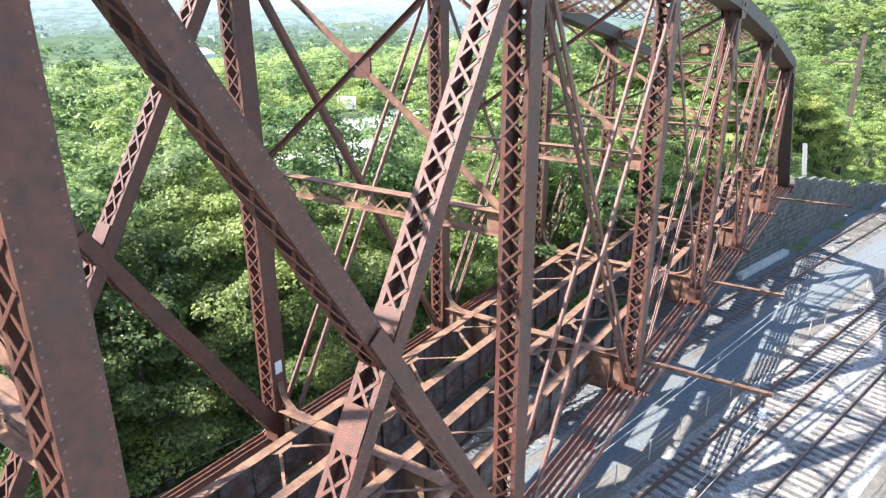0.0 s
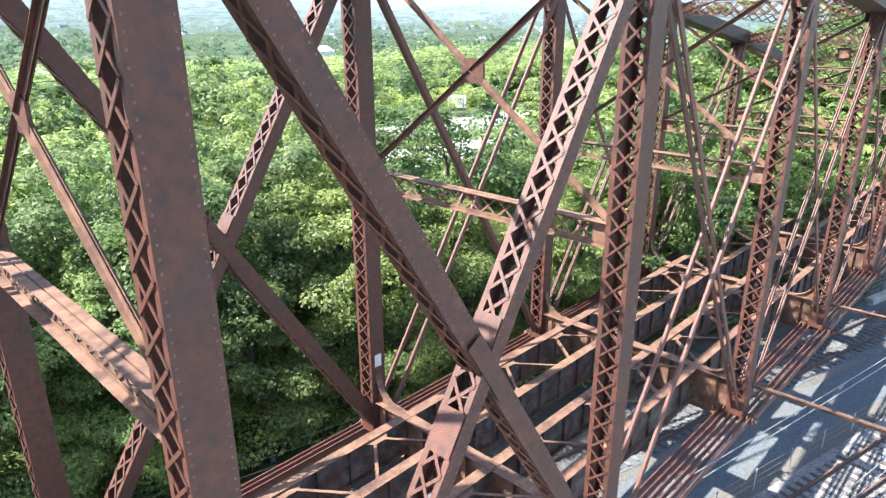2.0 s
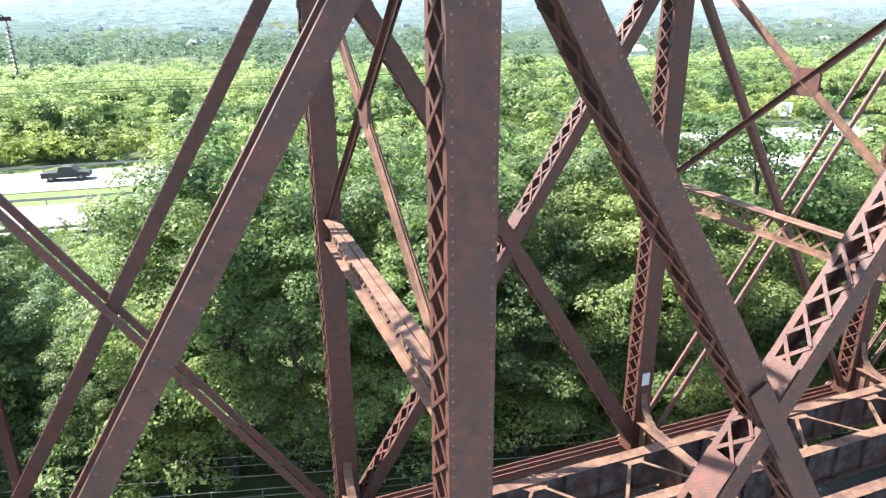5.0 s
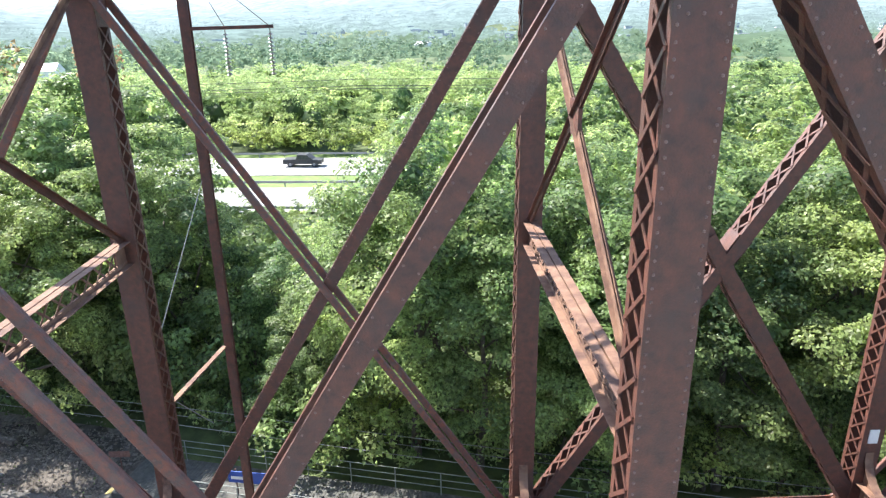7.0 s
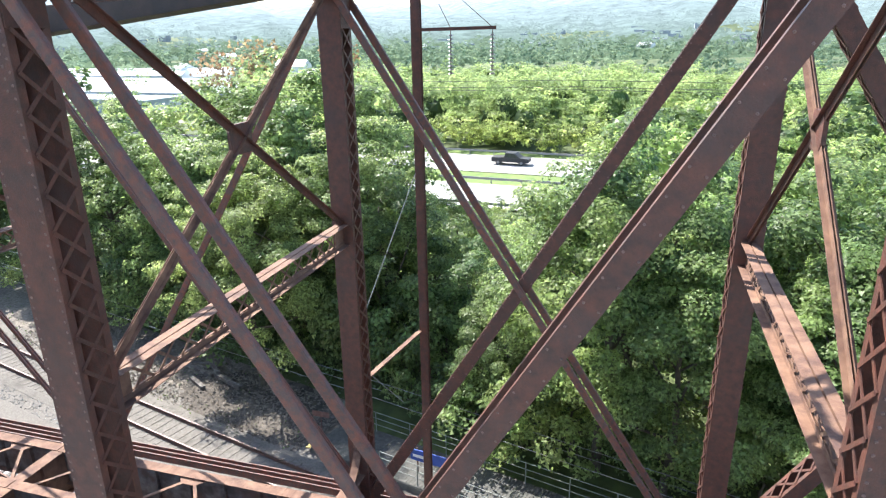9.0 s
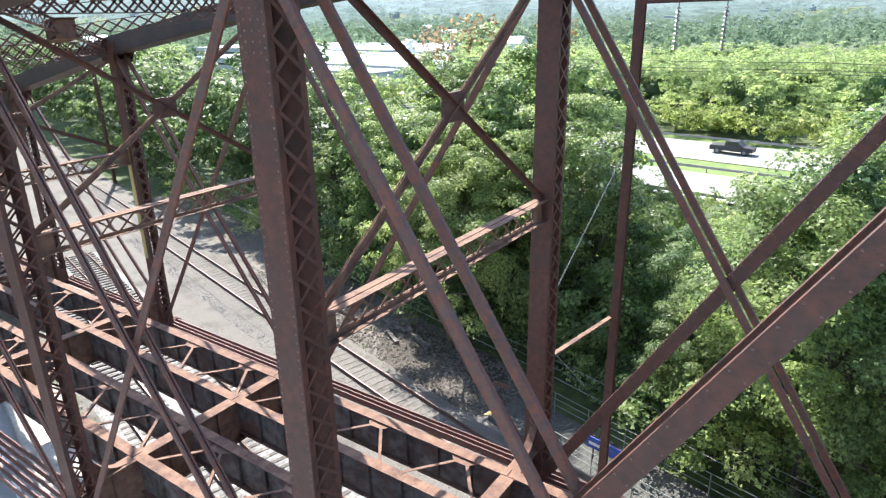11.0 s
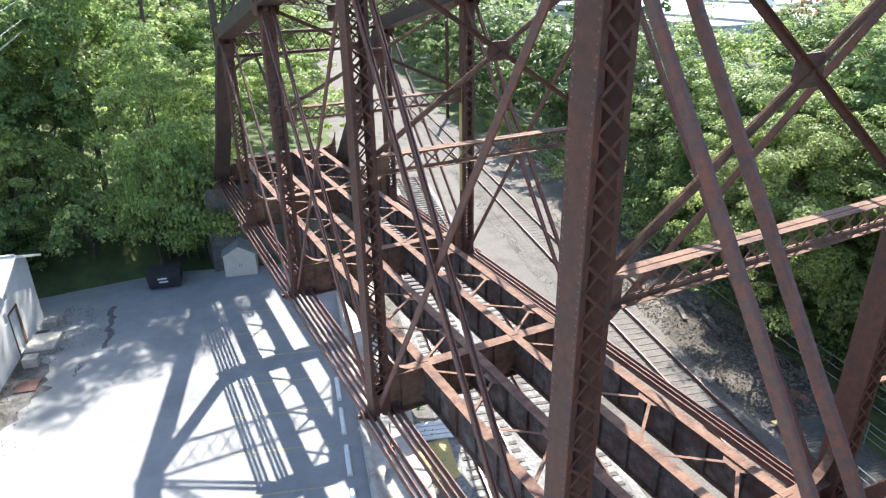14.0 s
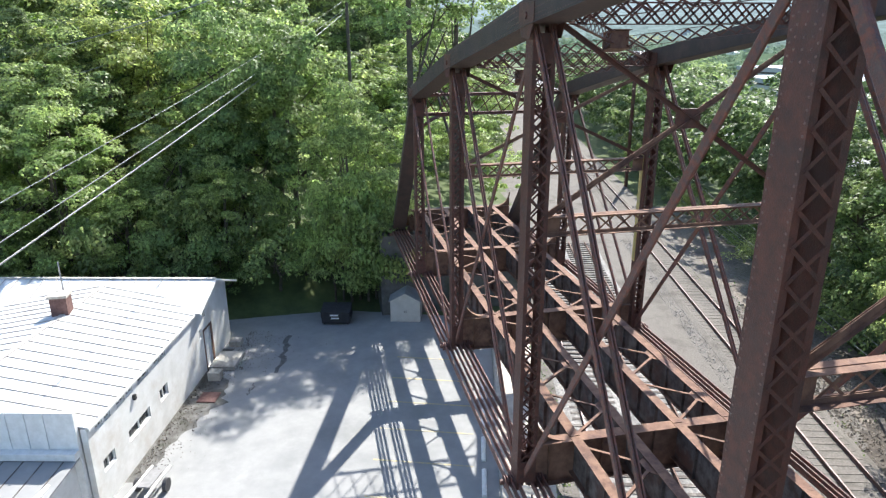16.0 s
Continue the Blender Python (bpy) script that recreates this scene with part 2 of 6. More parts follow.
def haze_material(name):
    """Far land: glows with painted haze, pale green to blue with distance, mottled like woods and fields."""
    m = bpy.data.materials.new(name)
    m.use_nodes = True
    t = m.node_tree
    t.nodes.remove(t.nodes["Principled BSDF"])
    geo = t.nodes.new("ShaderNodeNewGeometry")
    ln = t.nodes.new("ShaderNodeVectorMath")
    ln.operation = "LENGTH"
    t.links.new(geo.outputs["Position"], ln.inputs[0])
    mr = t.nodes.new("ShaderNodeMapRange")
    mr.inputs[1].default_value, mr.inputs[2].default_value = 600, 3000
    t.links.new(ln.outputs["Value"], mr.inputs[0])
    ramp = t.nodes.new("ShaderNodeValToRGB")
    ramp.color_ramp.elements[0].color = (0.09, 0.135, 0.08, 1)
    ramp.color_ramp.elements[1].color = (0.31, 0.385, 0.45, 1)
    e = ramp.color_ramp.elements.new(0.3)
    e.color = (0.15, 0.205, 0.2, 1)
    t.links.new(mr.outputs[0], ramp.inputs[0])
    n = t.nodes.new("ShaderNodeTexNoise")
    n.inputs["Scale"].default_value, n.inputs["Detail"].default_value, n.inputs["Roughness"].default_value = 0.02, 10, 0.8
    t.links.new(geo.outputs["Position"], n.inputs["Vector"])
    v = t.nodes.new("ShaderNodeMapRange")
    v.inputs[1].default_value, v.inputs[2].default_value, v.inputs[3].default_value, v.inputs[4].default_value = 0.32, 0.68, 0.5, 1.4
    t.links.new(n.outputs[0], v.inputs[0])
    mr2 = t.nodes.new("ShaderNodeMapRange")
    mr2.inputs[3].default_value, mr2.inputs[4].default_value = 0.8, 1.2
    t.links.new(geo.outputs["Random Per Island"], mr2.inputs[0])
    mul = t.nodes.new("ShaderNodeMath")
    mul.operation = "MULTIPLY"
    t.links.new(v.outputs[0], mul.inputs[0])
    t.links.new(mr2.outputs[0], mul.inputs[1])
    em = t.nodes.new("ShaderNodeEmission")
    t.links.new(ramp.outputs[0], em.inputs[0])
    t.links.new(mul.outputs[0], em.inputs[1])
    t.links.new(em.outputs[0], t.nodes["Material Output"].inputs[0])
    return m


M_FARB = haze_material("hazy_distance")



# ---------------------------------------------------------------- mesh kit
V3 = lambda a: np.array(a, dtype=float)


class Mesh:
    """Collects vertices and faces of one mesh."""

    def __init__(self):
        self.v, self.f, self.n = [], [], 0

    def add(self, verts, faces):
        self.v.append(np.asarray(verts, dtype=float).reshape(-1, 3))
        self.f += [tuple(i + self.n for i in f) for f in faces]
        self.n += len(self.v[-1])

    def hexa(self, c):
        """Eight corners: four of one end, then four of the other."""
        self.add(c, [(3, 2, 1, 0), (4, 5, 6, 7), (0, 1, 5, 4), (1, 2, 6, 5), (2, 3, 7, 6), (3, 0, 4, 7)])

    def bar(self, p, q, side, a, b, shift=(0, 0)):
        """A flat or square bar from p to q: half size a along side, b across; shift moves it in these directions."""
        p, q, s = V3(p), V3(q), V3(side)
        u = (q - p) / np.linalg.norm(q - p)
        s = s - u * (u @ s)
        s /= np.linalg.norm(s)
        w = np.cross(u, s)
        o = s * shift[0] + w * shift[1]
        self.hexa([e + o + s * x + w * y for e in (p, q) for x, y in ((-a, -b), (a, -b), (a, b), (-a, b))])

    def box(self, x0, x1, y0, y1, z0, z1):
        self.hexa([(x, y, z) for z in (z0, z1) for x, y in ((x0, y0), (x1, y0), (x1, y1), (x0, y1))])

    def tube(self, p, q, r0, r1=None, n=10, caps=True):
        p, q = V3(p), V3(q)
        r1 = r0 if r1 is None else r1
        u = (q - p) / np.linalg.norm(q - p)
        s = np.cross(u, (0, 0, 1) if abs(u[2]) < 0.9 else (1, 0, 0))
        s /= np.linalg.norm(s)
        w = np.cross(u, s)
        ring = [s * math.cos(2 * math.pi * i / n) + w * math.sin(2 * math.pi * i / n) for i in range(n)]
        faces = [(i, (i + 1) % n, n + (i + 1) % n, n + i) for i in range(n)]
        if caps:
            faces += [tuple(range(n))[::-1], tuple(range(n, 2 * n))]
        self.add([p + r * r0 for r in ring] + [q + r * r1 for r in ring], faces)

    def plate(self, outline, thick):
        """A flat plate from a list of points, thickened along its normal."""
        o = [V3(a) for a in outline]
        n = np.cross(o[1] - o[0], o[2] - o[1])
        n = n / np.linalg.norm(n) * thick / 2
        k = len(o)
        self.add([a - n for a in o] + [a + n for a in o], [tuple(range(k))[::-1], tuple(range(k, 2 * k))] + [(i, (i + 1) % k, k + (i + 1) % k, k + i) for i in range(k)])

    def rivets(self, p, q, n, step=0.12, r=0.019):
        """A row of rivet heads from p to q on a face whose normal is n."""
        p, q, n = V3(p), V3(q), V3(n)
        d = np.linalg.norm(q - p)
        u = (q - p) / d
        s = np.cross(n, u)
        k = max(1, int(d / step))
        ring = [(u * math.cos(a) + s * math.sin(a)) * r for a in np.arange(6) * math.pi / 3]
        ring2 = [c * 0.6 + n * 0.01 for c in ring]
        one = np.array(ring + ring2)
        fs = [(i, (i + 1) % 6, 6 + (i + 1) % 6, 6 + i) for i in range(6)] + [(6, 7, 8, 9, 10, 11)]
        for i in range(k + 1):
            self.add(one + p + u * (i * d / k), fs)

    def mesh(self, name, mat, smooth=False):
        me = bpy.data.meshes.new(name)
        v = np.concatenate(self.v) if self.v else np.zeros((0, 3))
        me.from_pydata(v.tolist(), [], self.f)
        for m in mat if isinstance(mat, (list, tuple)) else [mat]:
            me.materials.append(m)
        if smooth:
            me.polygons.foreach_set("use_smooth", [True] * len(me.polygons))
        me.update()
        return me


def part(name, ms, mat, parent=None, label="", smooth=False):
    ob = new(name, ms.mesh(name, mat, smooth) if isinstance(ms, Mesh) else ms)
    if parent:
        ob.parent = parent
    if label:
        ob["label"] = label
    return ob


def thing(name, label, category, group="", kind="", at=(0, 0, 0)):
    ob = new(name)
    ob.location = at
    ob.empty_display_size = 0.3
    return tagged(ob, label, category, group, kind)

# ---------------------------------------------------------------- the bridge
L, W = 9.12, 8.27                      # panel length, distance between the trusses
PIN, FLOOR = -0.05, 1.2                # heights: pins of the lower chord, top of the floor
STRUT = {-3: 7.8, -2: 8.12, -1: 8.47, 0: 8.7, 1: 8.76, 2: 8.5, 3: 8.25, 4: 7.8}  # tops of the sway struts
TOP = {-4: 9.9, -3: 11.8, -2: 13.2, -1: 14.2, 0: 14.8, 1: 14.8, 2: 14.2, 3: 13.2, 4: 11.8, 5: 9.9}
BRACE = {-2: 0.2, -1: 0.36, 0: 0.45, 1: 0.37}      # how far the cross braces end below the upper chord
Y = V3((0, 1, 0))


def node(k, y, top=False):
    return V3((k * L, y, TOP[k] if top else PIN))


def prism(ms, p, q, side, profile):
    """One piece of rolled section from p to q; profile: (along side, across) of its outline."""
    p, q, s = V3(p), V3(q), V3(side)
    u = (q - p) / np.linalg.norm(q - p)
    s = s - u * (u @ s)
    s /= np.linalg.norm(s)
    w = np.cross(u, s)
    k = len(profile)
    ms.add([e + s * a + w * b for e in (p, q) for a, b in profile], [tuple(range(k))[::-1], tuple(range(k, 2 * k))] + [(i, (i + 1) % k, k + (i + 1) % k, k + i) for i in range(k)])


def channel_profile(d, hv, leg, t):
    """A channel whose web stands at d and whose legs point back towards 0."""
    s = 1 if d > 0 else -1
    return [(d, -hv), (d, hv), (d - s * leg, hv), (d - s * leg, hv - t), (d - s * t, hv - t), (d - s * t, -hv + t), (d - s * leg, -hv + t), (d - s * leg, -hv)]


def laced(parent, name, p, q, hn, hv, nrm=(0, 1, 0), pitch=0.5, bar=0.032, mat=None, rivets=False, cover=False, ends=0.7, single=False, label=""):
    """A built-up member: two channels, lattice bars on the open faces, batten plates near the ends."""
    p, q, n = V3(p), V3(q), V3(nrm)
    d = np.linalg.norm(q - p)
    u = (q - p) / d
    v = np.cross(u, n)
    v /= np.linalg.norm(v)
    mat = mat or M_STEEL
    body = None
    for s in (-1, 1):
        b = Mesh()
        prism(b, p, q, n, channel_profile(s * (hn + 0.012), hv, 0.11, 0.018))
        body = part("channel", b, mat, body) if body else part(name, b, mat, parent, label)
    for w in (-1, 1):
        if cover and w == cover:
            b = Mesh()
            o = v * w * (hv + 0.014)
            b.bar(p + o, q + o, n, hn + 0.06, 0.012)
            part("cover_plate", b, mat, body)
            continue
        for e, g in ((p, u), (q, -u)):
            b = Mesh()
            o = v * w * (hv + 0.009)
            b.bar(e + o + g * 0.25, e + o + g * (0.25 + ends), n, hn, 0.008)
            part("batten_plate", b, mat, body)
    k = max(2, int(round((d - 2 * ends - 0.5) / pitch)))
    a0, st = 0.25 + ends, (d - 2 * ends - 0.5) / k
    lc = Mesh()
    for w in (-1, 1):
        if cover and w == cover:
            continue
        for i in range(k):
            x0, x1 = p + u * (a0 + i * st), p + u * (a0 + (i + 1) * st)
            for j, s in enumerate((-1, 1)):
                o = v * w * (hv + 0.008 + 0.012 * j)
                if single:
                    lc = Mesh()
                lc.bar(x0 + o + n * s * (hn - 0.04), x1 + o - n * s * (hn - 0.04), np.cross(v, x1 - x0), bar, 0.006)
                if single:
                    part("lacing_bar", lc, mat, body)
    if lc.n and not single:
        tagged(part("lacing", lc, mat, body), kind="stuff")
    if rivets:
        rv = Mesh()
        for s in (-1, 1):
            for w in (-1, 1):
                o = n * s * (hn + 0.012) + v * w * (hv - 0.05)
                rv.rivets(p + o, q + o, n * s, 0.14)
            for e, g in ((p, u), (q, -u)):
                for w in (-0.5, 0, 0.5):
                    o = n * s * (hn + 0.012) + v * w * hv
                    rv.rivets(e + o + g * 0.3, e + o + g * 1.6, n * s, 0.12)
        tagged(part("rivets", rv, M_RIVET, body), kind="stuff")
    return body


def eyebar(parent, name, p, q, y, wide, thick, mat=None, head=0.2):
    """A flat bar with a round eye forged at each end, in one piece."""
    p, q = V3(p) + Y * y, V3(q) + Y * y
    u = (q - p) / np.linalg.norm(q - p)
    v = np.cross(Y, u)
    b = Mesh()
    vs = []
    for f, k in ((-1, 0.74), (-0.62, 0.94), (0.62, 0.94), (1, 0.74)):
        for e, g in ((p, -1), (q, 1)):
            a0 = math.asin(min(wide / head, 0.95))
            for a in np.linspace(-math.pi + a0, math.pi - a0, 11):
                vs.append(e + (u * math.cos(a) * head * k + v * math.sin(a) * head * k) * g + Y * f * thick)
    band = [(i * 22 + j, i * 22 + (j + 1) % 22, i * 22 + 22 + (j + 1) % 22, i * 22 + 22 + j) for i in range(3) for j in range(22)]
    b.add(vs, [tuple(range(21, -1, -1)), tuple(range(66, 88))] + band)
    return part(name, b, mat or M_EYEBAR, parent)


def channels(parent, name, p, q, gap, hv, mat=None):
    """Two channels set apart with a slit between, battened."""
    p, q = V3(p), V3(q)
    u = (q - p) / np.linalg.norm(q - p)
    v = np.cross(Y, u)
    body = None
    for s in (-1, 1):
        b = Mesh()
        prism(b, p, q, Y, channel_profile(s * (gap + 0.01), hv, 0.085, 0.014))
        body = part("channel", b, mat or M_STEEL, body) if body else part(name, b, mat or M_STEEL, parent)
    r = Mesh()
    for w in (-1, 1):
        o = Y * -(gap + 0.01) + v * w * (hv - 0.04)
        r.rivets(p + o, q + o, -Y, 0.3, 0.015)
    tagged(part("rivets", r, M_RIVET, body), kind="stuff")
    for e, g in ((p, u), (q, -u)):
        for w in (-1, 1):
            c = Mesh()
            c.bar(e + g * 0.9 + v * w * (hv + 0.006), e + g * 1.25 + v * w * (hv + 0.006), Y, gap, 0.005)
            part("batten", c, mat or M_STEEL, body)
    return body


def truss(y, near):
    t = thing("bridge_truss", "rusty brown riveted steel bridge truss with laced posts and eyebars", "bridge truss", "trusses of the railway bridge")
    # posts
    for k in range(-4, 6):
        hv = 0.27 if -2 <= k <= 3 else 0.22
        hn = 0.28 if -2 <= k <= 3 else 0.24
        top = node(k, y, True) - V3((0, 0, 0.25))
        laced(t, "post", node(k, y) - V3((0, 0, 0.15)), top, hn, hv, pitch=0.46 if -2 <= k <= 3 else 0.42, bar=0.025, rivets=near and -2 <= k <= 2, single=near and -1 <= k <= 1)
    # upper chord, with its cover plate and web plates
    for k in range(-4, 5):
        p, q = node(k, y, True), node(k + 1, y, True)
        e = (q - p) / np.linalg.norm(q - p) * 0.003
        laced(t, "top_chord", p + e, q - e, 0.36, 0.3, pitch=0.55, mat=M_CHORD, cover=-1, rivets=near and -3 <= k <= 2, ends=0.4)
    # inclined end posts
    for k, e in ((-4, -5), (5, 6)):
        p, q = node(k, y, True), V3((e * L, y, PIN))
        laced(t, "end_post", p, q, 0.36, 0.3, pitch=0.55, mat=M_CHORD, cover=-1 if e > 0 else 1)
    # joint plates of the upper chord
    for k in range(-4, 6):
        c = node(k, y, True)
        for s in (-1, 1):
            g = Mesh()
            o = Y * s * 0.392
            g.plate([c + o + V3(a) for a in ((-0.55, 0, -0.24), (-0.3, 0, -0.62), (0.3, 0, -0.62), (0.55, 0, -0.24), (0.55, 0, 0.2), (-0.55, 0, 0.2))], 0.012)
            part("joint_plate", g, M_STEEL, t)
        g = Mesh()
        g.tube(c - Y * 0.44 - V3((0, 0, 0.1)), c + Y * 0.44 - V3((0, 0, 0.1)), 0.09, n=12)
        part("pin", g, M_STEEL, t)
    # lower chord eyebars, a packet a panel
    for k in range(-5, 6):
        p, q = V3((k * L, y, PIN)), V3(((k + 1) * L, y, PIN))
        ys = (-0.5, -0.3, -0.1, 0.1, 0.3, 0.5) if k % 2 else (-0.58, -0.4, -0.2, 0.2, 0.4, 0.58)
        for j in ys:
            eyebar(t, "chord_eyebar", p, q, j, 0.13, 0.024, head=0.2)
    for k in range(-5, 7):
        b = Mesh()
        b.tube(V3((k * L, y - 0.72, PIN)), V3((k * L, y + 0.72, PIN)), 0.085, n=12)
        part("pin", b, M_STEEL, t)
    # diagonals: main eyebars fall towards midspan, lighter counters rise
    for a, b, n in ((-4, -3, 2), (-3, -2, 4), (-2, -1, 4), (-1, 0, 2), (5, 4, 2), (4, 3, 4), (3, 2, 4), (2, 1, 2)):
        p, q = node(a, y, True) - V3((0, 0, 0.1)), node(b, y)
        ys = (-0.31, 0.31) if n == 2 else (-0.235, -0.165, 0.165, 0.235)
        if (a, b) in ((-1, 0), (2, 1)):
            p, q = [e + V3((0.07 * (b - a) * -1, 0, 0)) for e in (p, q)]
        for j in ys:
            eyebar(t, "diagonal_eyebar", p, q, j, 0.088 if n == 2 else 0.08, 0.024 if n == 4 else 0.045, head=0.24)
    for a, b in ((-1, -2), (2, 3), (-2, -3), (3, 4)):
        eyebar(t, "counter", node(a, y, True) - V3((0, 0, 0.1)), node(b, y), -0.06, 0.095, 0.03)
    channels(t, "counter", node(0, y, True) + V3((0, 0, 0.08)), node(-1, y) - V3((0, 0, 0.1)), 0.27 if near else 0.17, 0.122 if near else 0.15)
    eyebar(t, "counter", node(1, y, True) - V3((0, 0, 0.1)), node(2, y), -0.1, 0.085, 0.03)
    eyebar(t, "counter", node(1, y, True) - V3((0, 0, 0.1)), node(2, y), 0.1, 0.085, 0.03)
    # stiff crossed diagonals of the middle panel
    laced(t, "diagonal", node(0, y, True) - V3((0, 0, 0.05)), node(1, y) + V3((0, 0, 0.35)), 0.22, 0.2, pitch=0.52, rivets=near, bar=0.03, single=near)
    laced(t, "diagonal", node(1, y, True) - V3((0, 0, 0.05)), node(0, y) + V3((0, 0, 0.1)), 0.262, 0.16, pitch=0.5, rivets=near, bar=0.03, single=near)
    p, q = node(0, y, True) - V3((0, 0, 0.05)), node(1, y) + V3((0, 0, 0.35))
    u = (q - p) / np.linalg.norm(q - p)
    c = p + u * (8.6 if near else 8.5)
    for s in (-1, 1):
        g = Mesh()
        g.bar(c - u * 0.75 + Y * s * 0.286, c + u * 0.75 + Y * s * 0.286, Y, 0.008, 0.17)
        part("gusset", g, M_STEEL, t)
    # solid tie plates beside the crossing
    r0 = node(1, y, True) - V3((0, 0, 0.05))
    v0 = node(0, y) + V3((0, 0, 0.1)) - r0
    v0 /= np.linalg.norm(v0)
    w0 = np.cross(v0, Y)
    for e, ln in ((7.75, 0.6), (9.35, 0.75)):
        for s in (-1, 1):
            g = Mesh()
            g.bar(r0 + v0 * e + w0 * s * 0.186, r0 + v0 * (e + ln) + w0 * s * 0.186, Y, 0.26, 0.006)
            part("tie_plate", g, M_STEEL, t)
    return t


truss(0.0, True)
truss(W, False)


def sway(k):
    """Cross frame between two posts: lattice strut and crossed braces above it."""
    t = thing("sway_frame", "rusty steel sway frame with a lattice strut and crossed braces", "bridge bracing", "sway frames between the posts")
    x = k * L
    z1, z0 = STRUT[k], STRUT[k] - 0.53
    y0, y1 = 0.28, W - 0.28
    body = None
    # each flange: two angles back to back with a slit, their wide legs outwards
    for z, g in ((z1, -1), (z0, 1)):
        for s in (-1, 1):
            b = Mesh()
            prof = [(s * 0.014, 0), (s * 0.165, 0), (s * 0.165, g * 0.013), (s * 0.027, g * 0.013), (s * 0.027, g * 0.09), (s * 0.014, g * 0.09)]
            b.add([V3((x + c[0], yy, z + c[1])) for yy in (y0, y1) for c in prof], [tuple(range(6)), tuple(range(11, 5, -1))] + [(i, (i + 1) % 6, 6 + (i + 1) % 6, 6 + i) for i in range(6)])
            body = part("angle", b, M_RUST, body) if body else part("strut", b, M_RUST, t)
    lc = Mesh()
    n = 13
    st = (y1 - y0 - 0.9) / n
    for i in range(n):
        a, c = y0 + 0.45 + i * st, y0 + 0.45 + (i + 1) * st
        for j in (0, 1):
            za, zb = (z0 + 0.04, z1 - 0.04) if j else (z1 - 0.04, z0 + 0.04)
            lc.bar((x + (0.006 if j else -0.006), a, za), (x + (0.006 if j else -0.006), c, zb), (1, 0, 0), 0.005, 0.024)
    tagged(part("lacing", lc, M_RUST, body), kind="stuff")
    for a, c in ((y0, y0 + 0.45), (y1 - 0.45, y1)):
        e = Mesh()
        e.box(x - 0.011, x + 0.011, a, c, z0 + 0.014, z1 - 0.014)
        part("end_plate", e, M_RUST, body)
    zt = TOP[k] - BRACE.get(k, 0.5)
    m = V3((x, W / 2, (z1 + zt) / 2))
    for a, c, o in (((x, 0.3, z1), (x, W - 0.35, zt), 1), ((x, W - 0.3, z1), (x, 0.35, zt), -1)):
        body = None
        for s in (-1, 1):
            r = Mesh()
            e = V3((s * 0.012 + (0.003 if o < 0 else 0), 0, 0))
            prism(r, V3(a) + e, V3(c) + e, (1, 0, 0), [(0, 0.062), (0, -0.062), (s * 0.01, -0.062), (s * 0.01, 0.052), (s * 0.075, 0.052), (s * 0.075, 0.062)])
            body = part("angle", r, M_STEEL if o < 0 else M_RUST, body) if body else part("brace", r, M_STEEL if o < 0 else M_RUST, t)
    g = Mesh()
    h = (zt - z1) / (W - 0.65)
    h, w = 0.36 * h / math.hypot(1, h), 0.36 / math.hypot(1, h)
    g.plate([m + V3(a) for a in ((0, -w - 0.04, -h + 0.06), (0, -w + 0.05, -h - 0.06), (0, w - 0.05, -h - 0.06), (0, w + 0.04, -h + 0.06), (0, w + 0.04, h - 0.06), (0, w - 0.05, h + 0.06), (0, -w + 0.05, h + 0.06), (0, -w - 0.04, h - 0.06))], 0.062)
    part("gusset", g, M_STEEL, t)
    # lattice strut between the upper chords
    body = None
    for z in (TOP[k] + 0.2, TOP[k] - 0.3):
        for s in (-1, 1):
            b = Mesh()
            b.bar((x + s * 0.13, 0.36, z), (x + s * 0.13, W - 0.36, z), (0, 0, 1), 0.012, 0.05)
            body = part("angle", b, M_STEEL, body) if body else part("top_strut", b, M_STEEL, t)
    lc = Mesh()
    for i in range(14):
        a, c = 0.5 + i * (W - 1) / 14, 0.5 + (i + 1) * (W - 1) / 14
        for j in (0, 1):
            za, zb = TOP[k] + (0.19 if j else -0.29), TOP[k] + (-0.29 if j else 0.19)
            for s in (-1, 1):
                lc.bar((x + s * 0.15, a, za), (x + s * 0.15, c, zb), (1, 0, 0), 0.005, 0.026)
    tagged(part("lacing", lc, M_STEEL, body), kind="stuff")


for k in range(-3, 5):
    sway(k)


